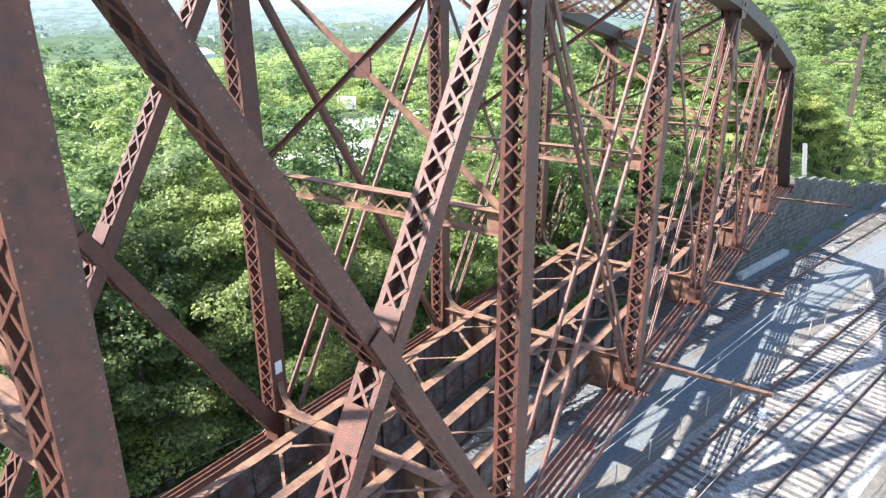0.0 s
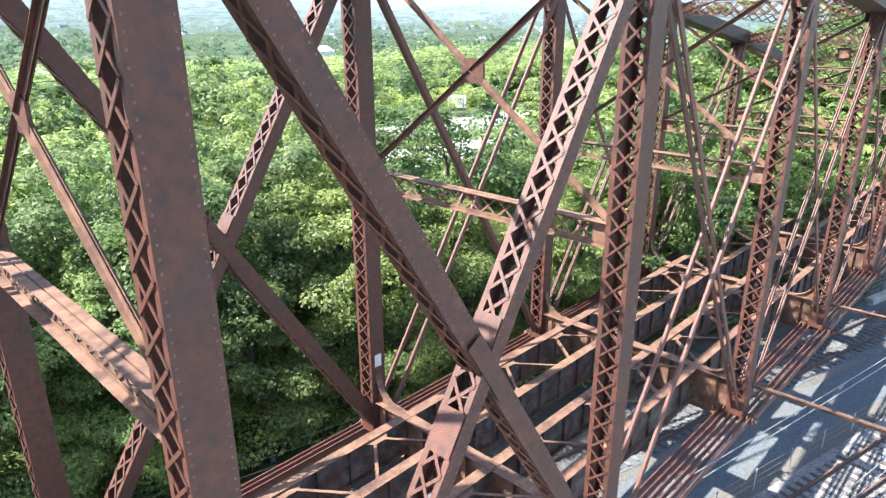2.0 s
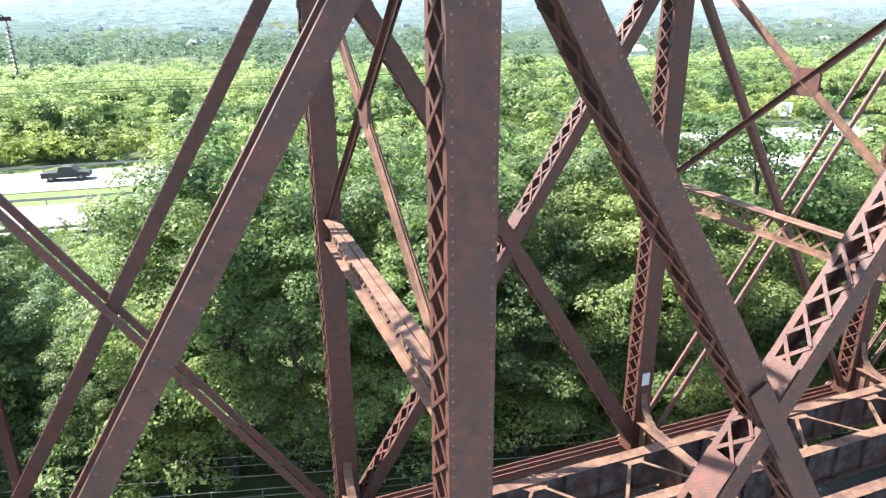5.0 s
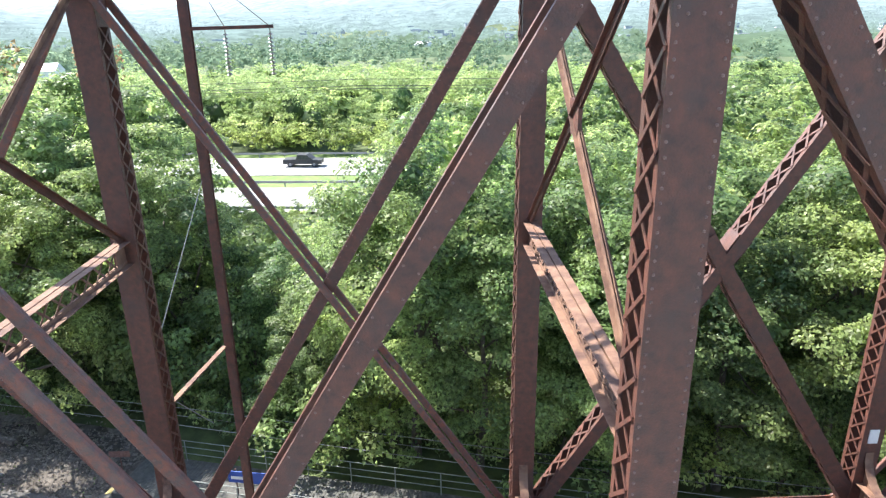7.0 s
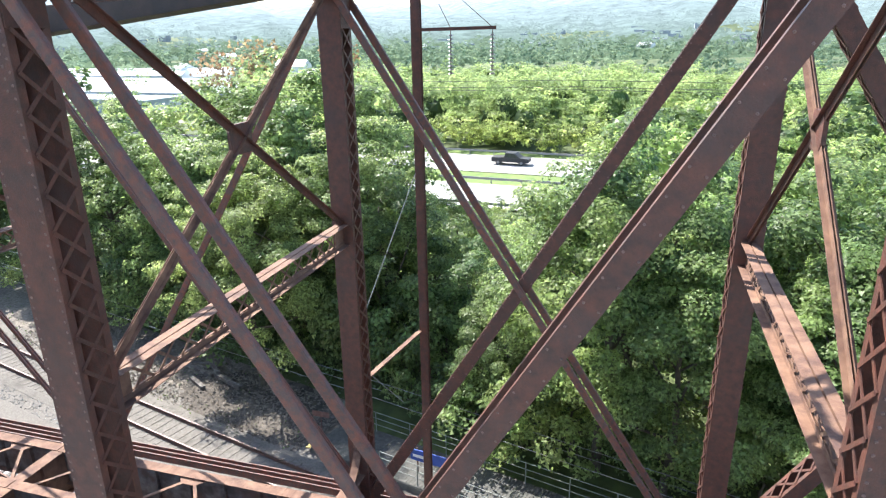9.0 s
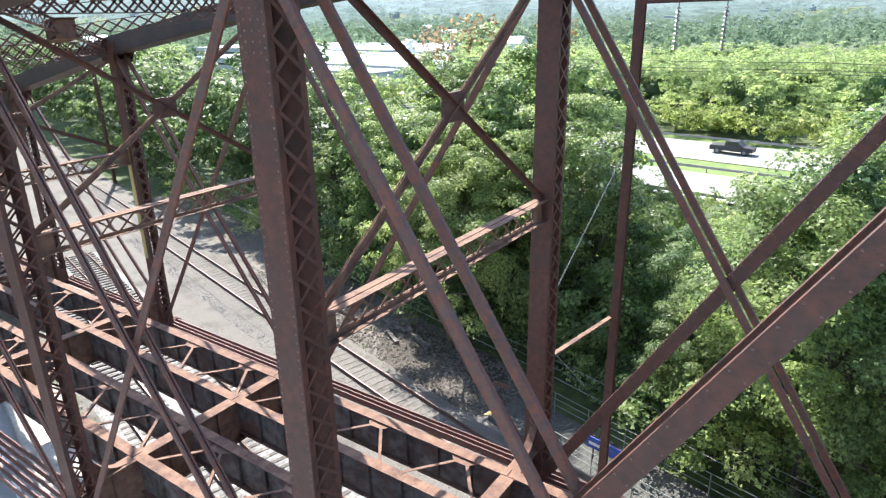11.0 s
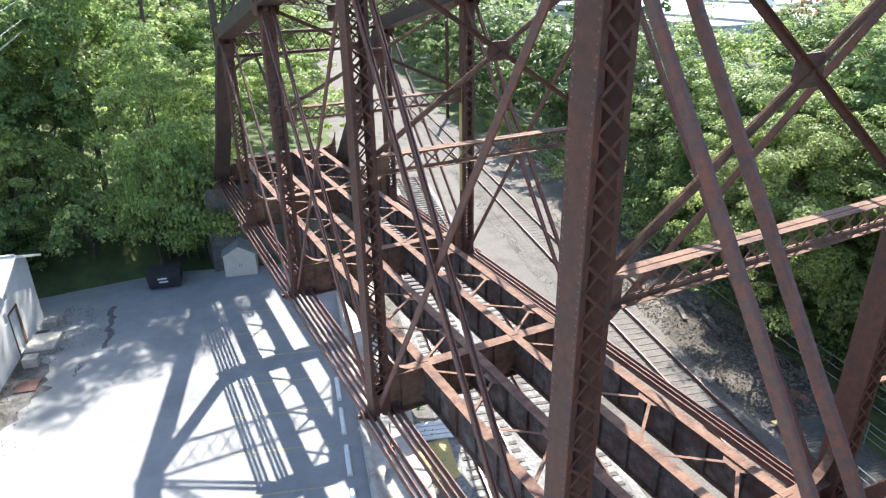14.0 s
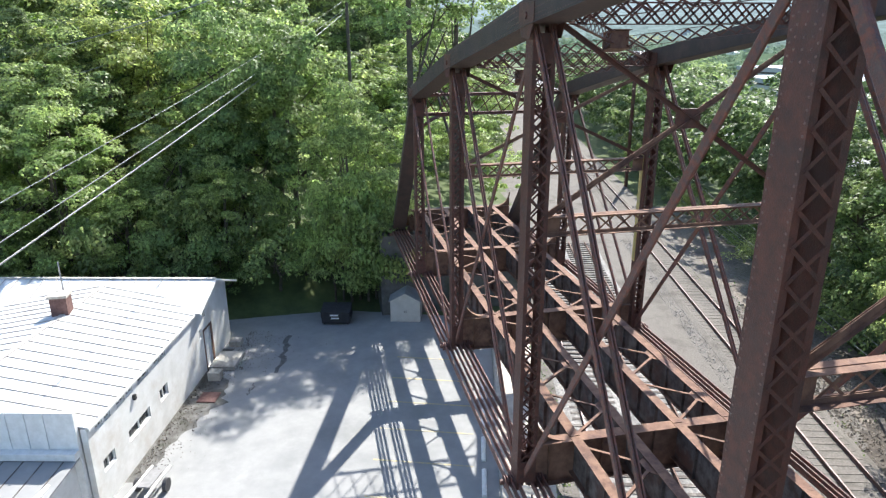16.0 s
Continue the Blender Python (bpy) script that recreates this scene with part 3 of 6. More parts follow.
def top_lateral(k):
    """Crossed lattice braces in the plane of the upper chords."""
    t = thing("top_lateral", "brown steel lattice brace between the upper chords", "bridge bracing", "upper lateral braces")
    for f in (0, 1):
        p, q = node(k, 0.4 if not f else W - 0.4, True), node(k + 1, W - 0.4 if not f else 0.4, True)
        d = np.linalg.norm(q - p)
        u = (q - p) / d
        s = np.cross(u, (0, 0, 1))
        s /= np.linalg.norm(s)
        up = np.cross(s, u)
        lc, body = Mesh(), None
        off = up * (0.06 if f else -0.1)
        for z in (-1, 1):
            b = Mesh()
            prism(b, p + off + up * z * 0.17, q + off + up * z * 0.17, s, [(-0.075, 0), (-0.075, 0.012), (0.075, 0.012), (0.075, 0)])
            body = part("angle", b, M_STEEL, body) if body else part("brace", b, M_STEEL, t)
        n = int(d / 0.45)
        for i in range(n):
            a, c = p + off + u * (i * d / n), p + off + u * ((i + 1) * d / n)
            lc.bar(a + up * 0.15, c - up * 0.15, s, 0.006, 0.024)
            lc.bar(a - up * 0.15 + s * 0.013, c + up * 0.15 + s * 0.013, s, 0.006, 0.024)
        tagged(part("lacing", lc, M_STEEL, body), kind="stuff")
    c = (node(k, W / 2, True) + node(k + 1, W / 2, True)) / 2
    d = node(k + 1, 0, True) - node(k, 0, True)
    d /= np.linalg.norm(d)
    for z in (-0.3, 0.26):
        g = Mesh()
        g.bar(c + V3((0, 0, z)) - d * 0.42, c + V3((0, 0, z)) + d * 0.42, Y, 0.36, 0.008)
        part("gusset", g, M_RUST, t)
    for o in (-0.3, 0.3):
        g = Mesh()
        g.bar(c + d * o - Y * 0.3 - V3((0, 0, 0.02)), c + d * o + Y * 0.3 - V3((0, 0, 0.02)), (0, 0, 1), 0.26, 0.008)
        part("stiffener", g, M_RUST, t)


for k in range(-4, 5):
    top_lateral(k)


def portal(k, e):
    """Lattice portal frame between the inclined end posts, with knee braces."""
    t = thing("portal_frame", "brown steel lattice portal frame at the bridge end", "bridge bracing", "portal frames of the bridge")
    hip, foot = node(k, 0, True), V3((e * L, 0, PIN))
    u = (foot - hip) / np.linalg.norm(foot - hip)
    lc, body = Mesh(), None
    a, c = hip + u * 0.2, hip + u * 1.7
    for z in (a, c):
        b = Mesh()
        prism(b, z + Y * 0.36, z + Y * (W - 0.36), u, [(-0.09, -0.01), (-0.01, -0.01), (-0.01, -0.12), (0.01, -0.12), (0.01, -0.01), (0.09, -0.01), (0.09, 0.01), (0.01, 0.01), (0.01, 0.12), (-0.01, 0.12), (-0.01, 0.01), (-0.09, 0.01)])
        body = part("flange", b, M_STEEL, body) if body else part("girder", b, M_STEEL, t)
    n = 10
    for i in range(n):
        y0, y1 = 0.4 + i * (W - 0.8) / n, 0.4 + (i + 1) * (W - 0.8) / n
        lc.bar(a + Y * y0, c + Y * y1, u, 0.03, 0.006)
        lc.bar(c + Y * y0 + V3((0.014, 0, 0)), a + Y * y1 + V3((0.014, 0, 0)), u, 0.03, 0.006)
    tagged(part("lacing", lc, M_STEEL, body), kind="stuff")
    for y0, y1 in ((0.36, 2.1), (W - 0.36, W - 2.1)):
        kn = Mesh()
        pts = [c + Y * y1 + (u * 1.9 - 0) * (1 - math.cos(s)) + Y * (y0 - y1) * math.sin(s) for s in np.linspace(0, math.pi / 2, 9)]
        out = np.cross(u, Y)
        kn.add([p + out * a + u * b for p in pts for a, b in ((-0.1, -0.03), (0.1, -0.03), (0.1, 0.03), (-0.1, 0.03))], [(3, 2, 1, 0), (32, 33, 34, 35)] + [(4 * i + j, 4 * i + (j + 1) % 4, 4 * i + 4 + (j + 1) % 4, 4 * i + 4 + j) for i in range(8) for j in range(4)])
        part("knee_brace", kn, M_STEEL, t)


portal(-4, -5)
portal(5, 6)

# floor: cross girders at the panel points, four lines of stringers, zigzag bracing
STRINGERS = [W / 2 - 2.55, W / 2 - 0.85, W / 2 + 0.85, W / 2 + 2.55]


st_ = Mesh()
st_.box(-0.055, 0.055, -0.008, 0.008, -0.22, FLOOR - 0.02)
STIFF_BEAM = st_.mesh("stiffener", M_RUST)
st_ = Mesh()
st_.box(-0.01, 0.01, -0.05, 0.05, 0.05, FLOOR + 0.01)
STIFF = st_.mesh("stiffener", M_WEB)


def floor_beam(k):
    t = thing("floor_beam", "rusty riveted plate girder across the bridge floor", "floor beam", "floor beams of the bridge")
    x = k * L
    b = Mesh()
    b.box(x - 0.012, x + 0.012, 0.3, W - 0.3, -0.225, FLOOR - 0.02)
    body = part("web", b, M_RUST, t)
    for z in (FLOOR - 0.015, -0.25):
        b = Mesh()
        b.box(x - 0.2, x + 0.2, 0.32, W - 0.32, z, z + 0.025)
        part("flange", b, M_RUST, t)
    for y in np.arange(0.75, W - 0.5, 0.85):
        for s in (-1, 1):
            st = new("stiffener", STIFF_BEAM)
            st.parent, st.location = body, (x + s * 0.09, y, 0)
    for y0, sg in ((0.3, 1), (W - 0.3, -1)):
        g = Mesh()
        arc = [V3((x, y0 + sg * 1.0 * (1 - math.cos(a)), FLOOR + 0.95 * (1 - math.sin(a)))) for a in np.linspace(0, math.pi / 2, 8)]
        g.plate([V3((x, y0, FLOOR + 0.011))] + arc[::-1], 0.016) if sg > 0 else g.plate([V3((x, y0, FLOOR + 0.011))] + arc, 0.016)
        for i in range(7):
            g.bar(arc[i], arc[i + 1], (1, 0, 0), 0.11, 0.008)
        part("knee_plate", g, M_RUST, t)
    if -3 <= k <= 3:
        rv = Mesh()
        for s in (-0.15, -0.07, 0.07, 0.15):
            rv.rivets((x + s, 0.6, FLOOR + 0.01), (x + s, W - 0.6, FLOOR + 0.01), (0, 0, 1), 0.14, 0.017)
        tagged(part("rivets", rv, M_RUST, body), kind="stuff")


for k in range(-5, 7):
    floor_beam(k)


def stringer(k, y):
    t = thing("stringer", "rusty plate girder stringer with stained grey web", "stringer", "stringers of the bridge floor")
    x0, x1 = k * L + 0.03, (k + 1) * L - 0.03
    z0, z1 = 0.05, FLOOR + 0.03
    w = Mesh()
    w.box(x0, x1, y - 0.008, y + 0.008, z0, z1 - 0.02)
    part("web", w, M_WEB, t)
    b = Mesh()
    b.box(x0, x1, y - 0.15, y + 0.15, z0 - 0.02, z0 - 0.001)
    part("flange", b, M_RUST, t)
    b = Mesh()
    b.add([V3((xx, y + c[0], z1 + c[1])) for xx in (x0, x1) for c in ((-0.16, 0), (-0.16, -0.02), (-0.03, -0.02), (-0.03, -0.13), (0.03, -0.13), (0.03, -0.02), (0.16, -0.02), (0.16, 0))], [tuple(range(8)), tuple(range(15, 7, -1))] + [(i, 8 + i, 8 + (i + 1) % 8, (i + 1) % 8) for i in range(8)])
    fl = part("flange", b, M_RUST, t)
    for i in range(1, 8):
        for s in (-1, 1):
            st = new("stiffener", STIFF)
            st.parent, st.location = t, (x0 + i * 1.13, y + s * 0.06, 0)
    if -3 <= k <= 2:
        r = Mesh()
        for s in (-0.11, -0.05, 0.05, 0.11):
            r.rivets((x0 + 0.1, y + s, z1), (x1 - 0.1, y + s, z1), (0, 0, 1), 0.15, 0.016)
        tagged(part("rivets", r, M_RUST, fl), kind="stuff")


for k in range(-5, 6):
    for y in STRINGERS:
        stringer(k, y)


def zigzag(k, ya, yb):
    t = thing("stringer_bracing", "thin rusty angle bracing between two stringers", "bridge bracing", "bracing of the stringers")
    x0 = k * L
    for i in range(3):
        a = x0 + 0.5 + i * L / 3
        for p, q in (((a, ya + 0.13), (a + 1.0, yb - 0.3)), ((a + 1.35, yb - 0.3), (a + 2.35, ya + 0.13))):
            b = Mesh()
            prism(b, (*p, FLOOR - 0.03), (*q, FLOOR - 0.03), (0, 0, 1), [(0, -0.045), (0, 0.045), (-0.012, 0.045), (-0.012, -0.033), (-0.08, -0.033), (-0.08, -0.045)])
            part("angle", b, M_RUST, t)
        g = Mesh()
        g.plate([V3((a + e, yy, FLOOR - 0.034)) for e, yy in ((0.75, yb - 0.12), (0.95, yb - 0.36), (1.4, yb - 0.36), (1.6, yb - 0.12))], 0.012)
        part("gusset", g, M_RUST, t)


for k in range(-5, 6):
    zigzag(k, STRINGERS[0], STRINGERS[1])
    zigzag(k, STRINGERS[2], STRINGERS[3])

# ---------------------------------------------------------------- ground
G = -6.15                                   # level of the railway yard
SK = radians(-14.2)                         # the tracks run askew under the bridge
UX, UY = math.cos(SK), math.sin(SK)
rng = np.random.default_rng(7)


def un(u, n, z=0.0):
    """A place from its distances along and across the tracks."""
    return V3((u * UX - n * UY, u * UY + n * UX, z))


def smooth(a, b, x):
    t = np.clip((x - a) / (b - a), 0, 1)
    return t * t * (3 - 2 * t)


def highway_y(x):
    return 87.2 - 0.085 * (x + 20)


def ground_z(x, y):
    x, y = np.asarray(x, float), np.asarray(y, float)
    u, n = x * UX + y * UY, -x * UY + y * UX
    z = np.full(np.broadcast(x, y).shape, G - 0.06)
    # wooded hill beyond the lot
    z = z + 34 * smooth(-50, -125, x) * smooth(3, -34, y)
    z = z + 2.0 * smooth(-46.5, -52, x) * smooth(-2, -10, n)
    z = z + 28 * smooth(-97, -150, x) * smooth(-6, -24, n) * smooth(-34, 3, y)
    # bank behind the stone wall
    z = z + np.clip(6.6 - 0.21 * np.clip(u - 54, 0, 40), 0, 9) * smooth(14.0, 17.5, n) * smooth(47, 56, u) * smooth(60, 30, n)
    z = z + 26 * smooth(70, 170, u) * smooth(16, 45, n) * smooth(95, 60, n)
    # land falls and rises beyond the highway
    d = np.hypot(x, y)
    z = z - 9 * smooth(105, 260, y)
    z = z + 190 * smooth(900, 3400, d) * (0.75 + 0.25 * np.sin(np.arctan2(y, x) * 5.0 + 1)) + 3 * np.sin(x * 0.011) * np.sin(y * 0.013) * smooth(150, 400, d)
    return z


def grid_axis(lim):
    s = [0.0]
    step = 2.2
    while s[-1] < lim:
        s.append(s[-1] + step)
        step = min(step * (1.0 if s[-1] < 70 else 1.09), 260)
    return np.array([-a for a in s[:0:-1]] + s)


ax = grid_axis(4300)
gx, gy = np.meshgrid(ax, ax, indexing="ij")
gz = ground_z(gx, gy)
k = len(ax)
gm = Mesh()
gm.add(np.stack([gx, gy, gz], -1).reshape(-1, 3), [(i * k + j, (i + 1) * k + j, (i + 1) * k + j + 1, i * k + j + 1) for i in range(k - 1) for j in range(k - 1)])
tagged(part("ground", gm, M_EARTH, smooth=True), "green wooded ground reaching to hazy hills", "ground", kind="structure")


def sheet(name, corners, mat, label, category, z=None, cells=1):
    """A flat sheet with a skirt, a little above what lies below."""
    m = Mesh()
    c = [V3((*a[:2], (G if z is None else z))) for a in corners]
    m.add(c + [a - V3((0, 0, 0.25)) for a in c], [(0, 1, 2, 3)] + [(i, i + 4, (i + 1) % 4 + 4, (i + 1) % 4) for i in range(4)])
    return tagged(part(name, m, mat), label, category, kind="structure")


sheet("rail_yard", [un(-190, -3.4), un(260, -3.4), un(260, 12.6), un(-190, 14.5)], M_GROUND, "grey gravel railway yard with dusty patches", "gravel", z=G - 0.02)
sheet("yard_edge", [un(-75, 12.6), un(-20.2, 12.6), un(-20.2, 17.5), un(-75, 19)], M_SCREE, "coarse dark gravel and dry soil beside the track", "gravel", z=G - 0.024)
sheet("parking_lot", [un(-44.5, -21.45), un(60, -21.45), un(60, -4.75), un(-43.0, -4.75)], M_LOT, "sunlit pale asphalt of a parking lot", "parking lot", z=G - 0.01)
sheet("yard_apron", [un(-44.5, -60), un(60, -60), un(60, -21.46), un(-44.5, -21.46)], M_LOT, "pale asphalt round a white building", "parking lot", z=G - 0.018)

sheet("concrete_pad", [un(-42, -4.74), un(14, -4.74), un(14, -2.3), un(-42, -2.3)], M_CONC, "pale stained concrete strip between lot and tracks", "concrete", z=G + 0.03)
r = np.random.default_rng(19)
# littered soil whose dark colour also holds the shade of the trees
dp = Mesh()
ring = [un(-25.0 + 6.6 * math.cos(a) * f, 14.9 + 2.8 * math.sin(a) * f, G - 0.008) for a in np.linspace(0, 2 * math.pi, 40, endpoint=False) for f in (r.uniform(0.75, 1.0),)]
dp.add([un(-25.0, 14.9, G - 0.008)] + ring, [(0, 1 + i, 1 + (i + 1) % 40) for i in range(40)])
tagged(part("soil_patch", dp, M_SHADEDSOIL), "littered soil beside the yard, darkened for tree shade", "soil", kind="structure")
# kerb wall between lot and yard
kb = Mesh()
p, q = un(-41, -4.55, G), un(13, -4.55, G)
kb.bar(p + V3((0, 0, 0.02)), q + V3((0, 0, 0.02)), (0, 0, 1), 0.16, 0.13)
tagged(part("kerb_wall", kb, M_CONC), "low pale concrete kerb wall beside the parking lot", "kerb", kind="structure")


# ---------------------------------------------------------------- railway tracks
def track(n0, u0, u1, rail_mat, tie_lo, tie_hi):
    t = thing("railway_track", "steel rails on weathered timber ties in gravel", "railway track", "tracks of the railway yard")
    bed = Mesh()
    c = [un(u0, n0 - 1.75, G + 0.0), un(u1, n0 - 1.75, G + 0.0), un(u1, n0 + 1.75, G + 0.0), un(u0, n0 + 1.75, G + 0.0)]
    d = [un(u0, n0 - 1.35, G + 0.1), un(u1, n0 - 1.35, G + 0.1), un(u1, n0 + 1.35, G + 0.1), un(u0, n0 + 1.35, G + 0.1)]
    bed.add(c + d, [(4, 5, 6, 7), (0, 1, 5, 4), (1, 2, 6, 5), (2, 3, 7, 6), (3, 0, 4, 7)])
    part("ballast", bed, M_BALLAST if n0 < 9 else M_GROUND, t, "grey ballast stones")
    if n0 > 9:
        blue = Mesh()
        blue.hexa([un(u, n0 + n, z) for z in (G + 0.02, G + 0.106) for u, n in ((2, -1.4), (u1, -1.4), (u1, 1.4), (2, 1.4))])
        part("ballast", blue, M_BLUESTONE, t, "bluish crushed stone ballast")
    for s in (-1, 1):
        r = Mesh()
        a, b = un(u0, n0 + s * 0.75, G + 0.155), un(u1, n0 + s * 0.75, G + 0.155)
        r.bar(a, b, (0, 0, 1), 0.012, 0.07)
        r.bar(a, b, (0, 0, 1), 0.06, 0.012, (0.06, 0))
        rail = part("rail", r, M_RAILSIDE, t)
        h = Mesh()
        h.bar(a + V3((0, 0, 0.15)), b + V3((0, 0, 0.15)), (0, 0, 1), 0.022, 0.037)
        part("rail_head", h, rail_mat, rail, "worn shiny rail head")
    one = Mesh()
    one.box(-0.1, 0.1, -1.25, 1.25, 0.0, 0.09)
    me, me2 = one.mesh("tie", M_TIE), one.mesh("tie", M_TIEDUST)
    rest, rest2 = Mesh(), Mesh()
    for i, u in enumerate(np.arange(u0, u1, 0.56)):
        j = rng.normal(0, 0.02, 3)
        if tie_lo <= u <= tie_hi:
            ob = new("tie", me if u > -8 or n0 < 9 else me2)
            ob.parent = t
            ob.matrix_local = Matrix.Translation(un(u + j[0], n0 + j[1], G + (0.06 if n0 > 9 and u > 2 else 0.04 if n0 < 9 else 0.03))) @ Matrix.Rotation(SK + j[2] * 0.6, 4, "Z")
        else:
            (rest2 if n0 > 9 and u < 0 else rest).bar(un(u, n0 - 1.25, G + (0.075 if n0 > 9 and u < 0 else 0.13)), un(u, n0 + 1.25, G + (0.075 if n0 > 9 and u < 0 else 0.13)), (0, 0, 1), 0.045, 0.12)
    tagged(part("tie_bed", rest, M_TIE, t), kind="stuff")
    if rest2.n:
        tagged(part("tie_bed", rest2, M_TIEDUST, t), kind="stuff")


sheet("stone_strip", [un(2, 6.5), un(240, 6.5), un(240, 13.3), un(2, 13.3)], M_BLUESTONE, "bluish grey crushed stone beside the main track", "gravel", z=G - 0.006)
track(0.42, -60, 240, M_RAIL, -36, 50)
track(3.8, -60, 240, M_RAILSIDE, -36, 50)
track(10.85, -190, 240, M_RAIL, -75, 62)

# ---------------------------------------------------------------- stone wall and abutments
def stone_wall(name, a, b, z0, tops, thick, label, course=0.46, seed=1):
    """Courses of separate squared stones between a and b; tops gives the height at both ends."""
    r = np.random.default_rng(seed)
    t = tagged(new(name), label, "stone wall", kind="structure")
    a, b = V3((*a[:2], 0)), V3((*b[:2], 0))
    d = np.linalg.norm(b - a)
    u = (b - a) / d
    n = np.cross(u, (0, 0, 1))
    core = Mesh()
    core.hexa([V3((*e[:2], z)) + n * s for z0_, z1_, e in ((z0, tops[0], a), (z0, tops[1], b)) for s, z in ((-thick / 2 + 0.03, z0_), (thick / 2 - 0.03, z0_), (thick / 2 - 0.03, z1_ - 0.05), (-thick / 2 + 0.03, z1_ - 0.05))])
    part("wall_core", core, M_STONE, t)
    z, i = z0, 0
    while z < max(tops):
        x = -r.random() * 0.5
        while x < d:
            w = r.uniform(0.6, 1.15)
            x0, x1 = max(x, 0), min(x + w - 0.03, d)
            top = tops[0] + (tops[1] - tops[0]) * (x0 + x1) / 2 / d
            if x1 - x0 > 0.2 and z + course * 0.6 < top:
                s = Mesh()
                o = r.uniform(0, 0.06)
                q = n * (thick / 2 - 0.2)
                f = n * (thick / 2 + o)
                zz = z + course - 0.03
                e = 0.03
                s.hexa([a + u * x0 + q + V3((0, 0, z)), a + u * x1 + q + V3((0, 0, z)), a + u * x1 + q + V3((0, 0, zz)), a + u * x0 + q + V3((0, 0, zz)),
                        a + u * (x0 + e) + f + V3((0, 0, z + e)), a + u * (x1 - e) + f + V3((0, 0, z + e)), a + u * (x1 - e) + f + V3((0, 0, zz - e)), a + u * (x0 + e) + f + V3((0, 0, zz - e))])
                part("stone", s, M_STONE, t)
            x += w
        z += course
    return t


stone_wall("abutment_wall", un(44, 13.75), un(55, 13.75), G - 0.1, (-0.35, -0.35), 0.7, "dark mossy squared stone abutment wall below the bridge end", seed=3)
stone_wall("wing_wall", un(55.02, 13.75), un(86, 13.75), G - 0.1, (0.4, -5.4), 0.7, "dark stone retaining wall sloping down beside the tracks", seed=4)
ab = Mesh()
ab.box(-52, -44.9, -1.4, W + 1.4, G - 0.5, -0.35)
tagged(part("abutment", ab, M_STONE), "dark stone abutment under the bridge end", "abutment", kind="structure")
for x in (-5 * L, 6 * L):
    for y in (0, W):
        s = Mesh()
        s.box(x - 0.6, x + 0.6, y - 0.7, y + 0.7, -0.349, -0.1)
        s.box(x - 0.4, x + 0.4, y - 0.75, y + 0.75, -0.098, 0.18)
        tagged(part("bridge_bearing", s, M_STEEL), "heavy rusty steel bearing shoe on the abutment", "bridge bearing", "bearings of the bridge")
fill = Mesh()
fill.hexa([un(u, n, z) for z in (G - 0.5, -0.45) for u, n in ((45, 14.05), (56, 14.05), (58, 20), (45, 20))])
fill.hexa([un(56.01, 14.05, G - 0.5), un(84, 14.05, G - 0.5), un(84, 18, G - 0.5), un(58.01, 20, G - 0.5), un(56.01, 14.05, -0.1), un(84, 14.05, -5.6), un(84, 18, -4.6), un(58.01, 20, 0.6)])
tagged(part("bank_top", fill, M_GRASS), "rough grassy bank behind the stone wall", "bank", kind="structure")
ab2 = Mesh()
ab2.box(6 * L - 1.5, 6 * L + 6, W - 3, W + 1.6, G - 0.5, -0.35)
tagged(part("abutment_pier", ab2, M_STONE), "dark stone pier under the far truss end", "abutment", kind="structure")

# ---------------------------------------------------------------- leaves and trees
def leaf_mesh(name, pts, nrm, size, r, mat):
    """Many small pointed leaves, loose."""
    n = len(pts)
    a = r.normal(size=(n, 3))
    t = np.cross(nrm, a)
    t /= np.linalg.norm(t, axis=1)[:, None] + 1e-9
    b = np.cross(nrm, t)
    s = size * r.uniform(0.7, 1.35, (n, 1))
    v = np.stack([pts + t * s * 1.1, pts - t * s * 0.7 + b * s * 0.75, pts - t * s * 0.7 - b * s * 0.75], 1).reshape(-1, 3)
    me = bpy.data.meshes.new(name)
    me.vertices.add(3 * n)
    me.vertices.foreach_set("co", v.ravel())
    me.loops.add(3 * n)
    me.loops.foreach_set("vertex_index", np.arange(3 * n, dtype=np.int32))
    me.polygons.add(n)
    me.polygons.foreach_set("loop_start", np.arange(0, 3 * n, 3, dtype=np.int32))
    me.polygons.foreach_set("loop_total", np.full(n, 3, dtype=np.int32))
    me.materials.append(mat)
    me.update(calc_edges=True)
    return me


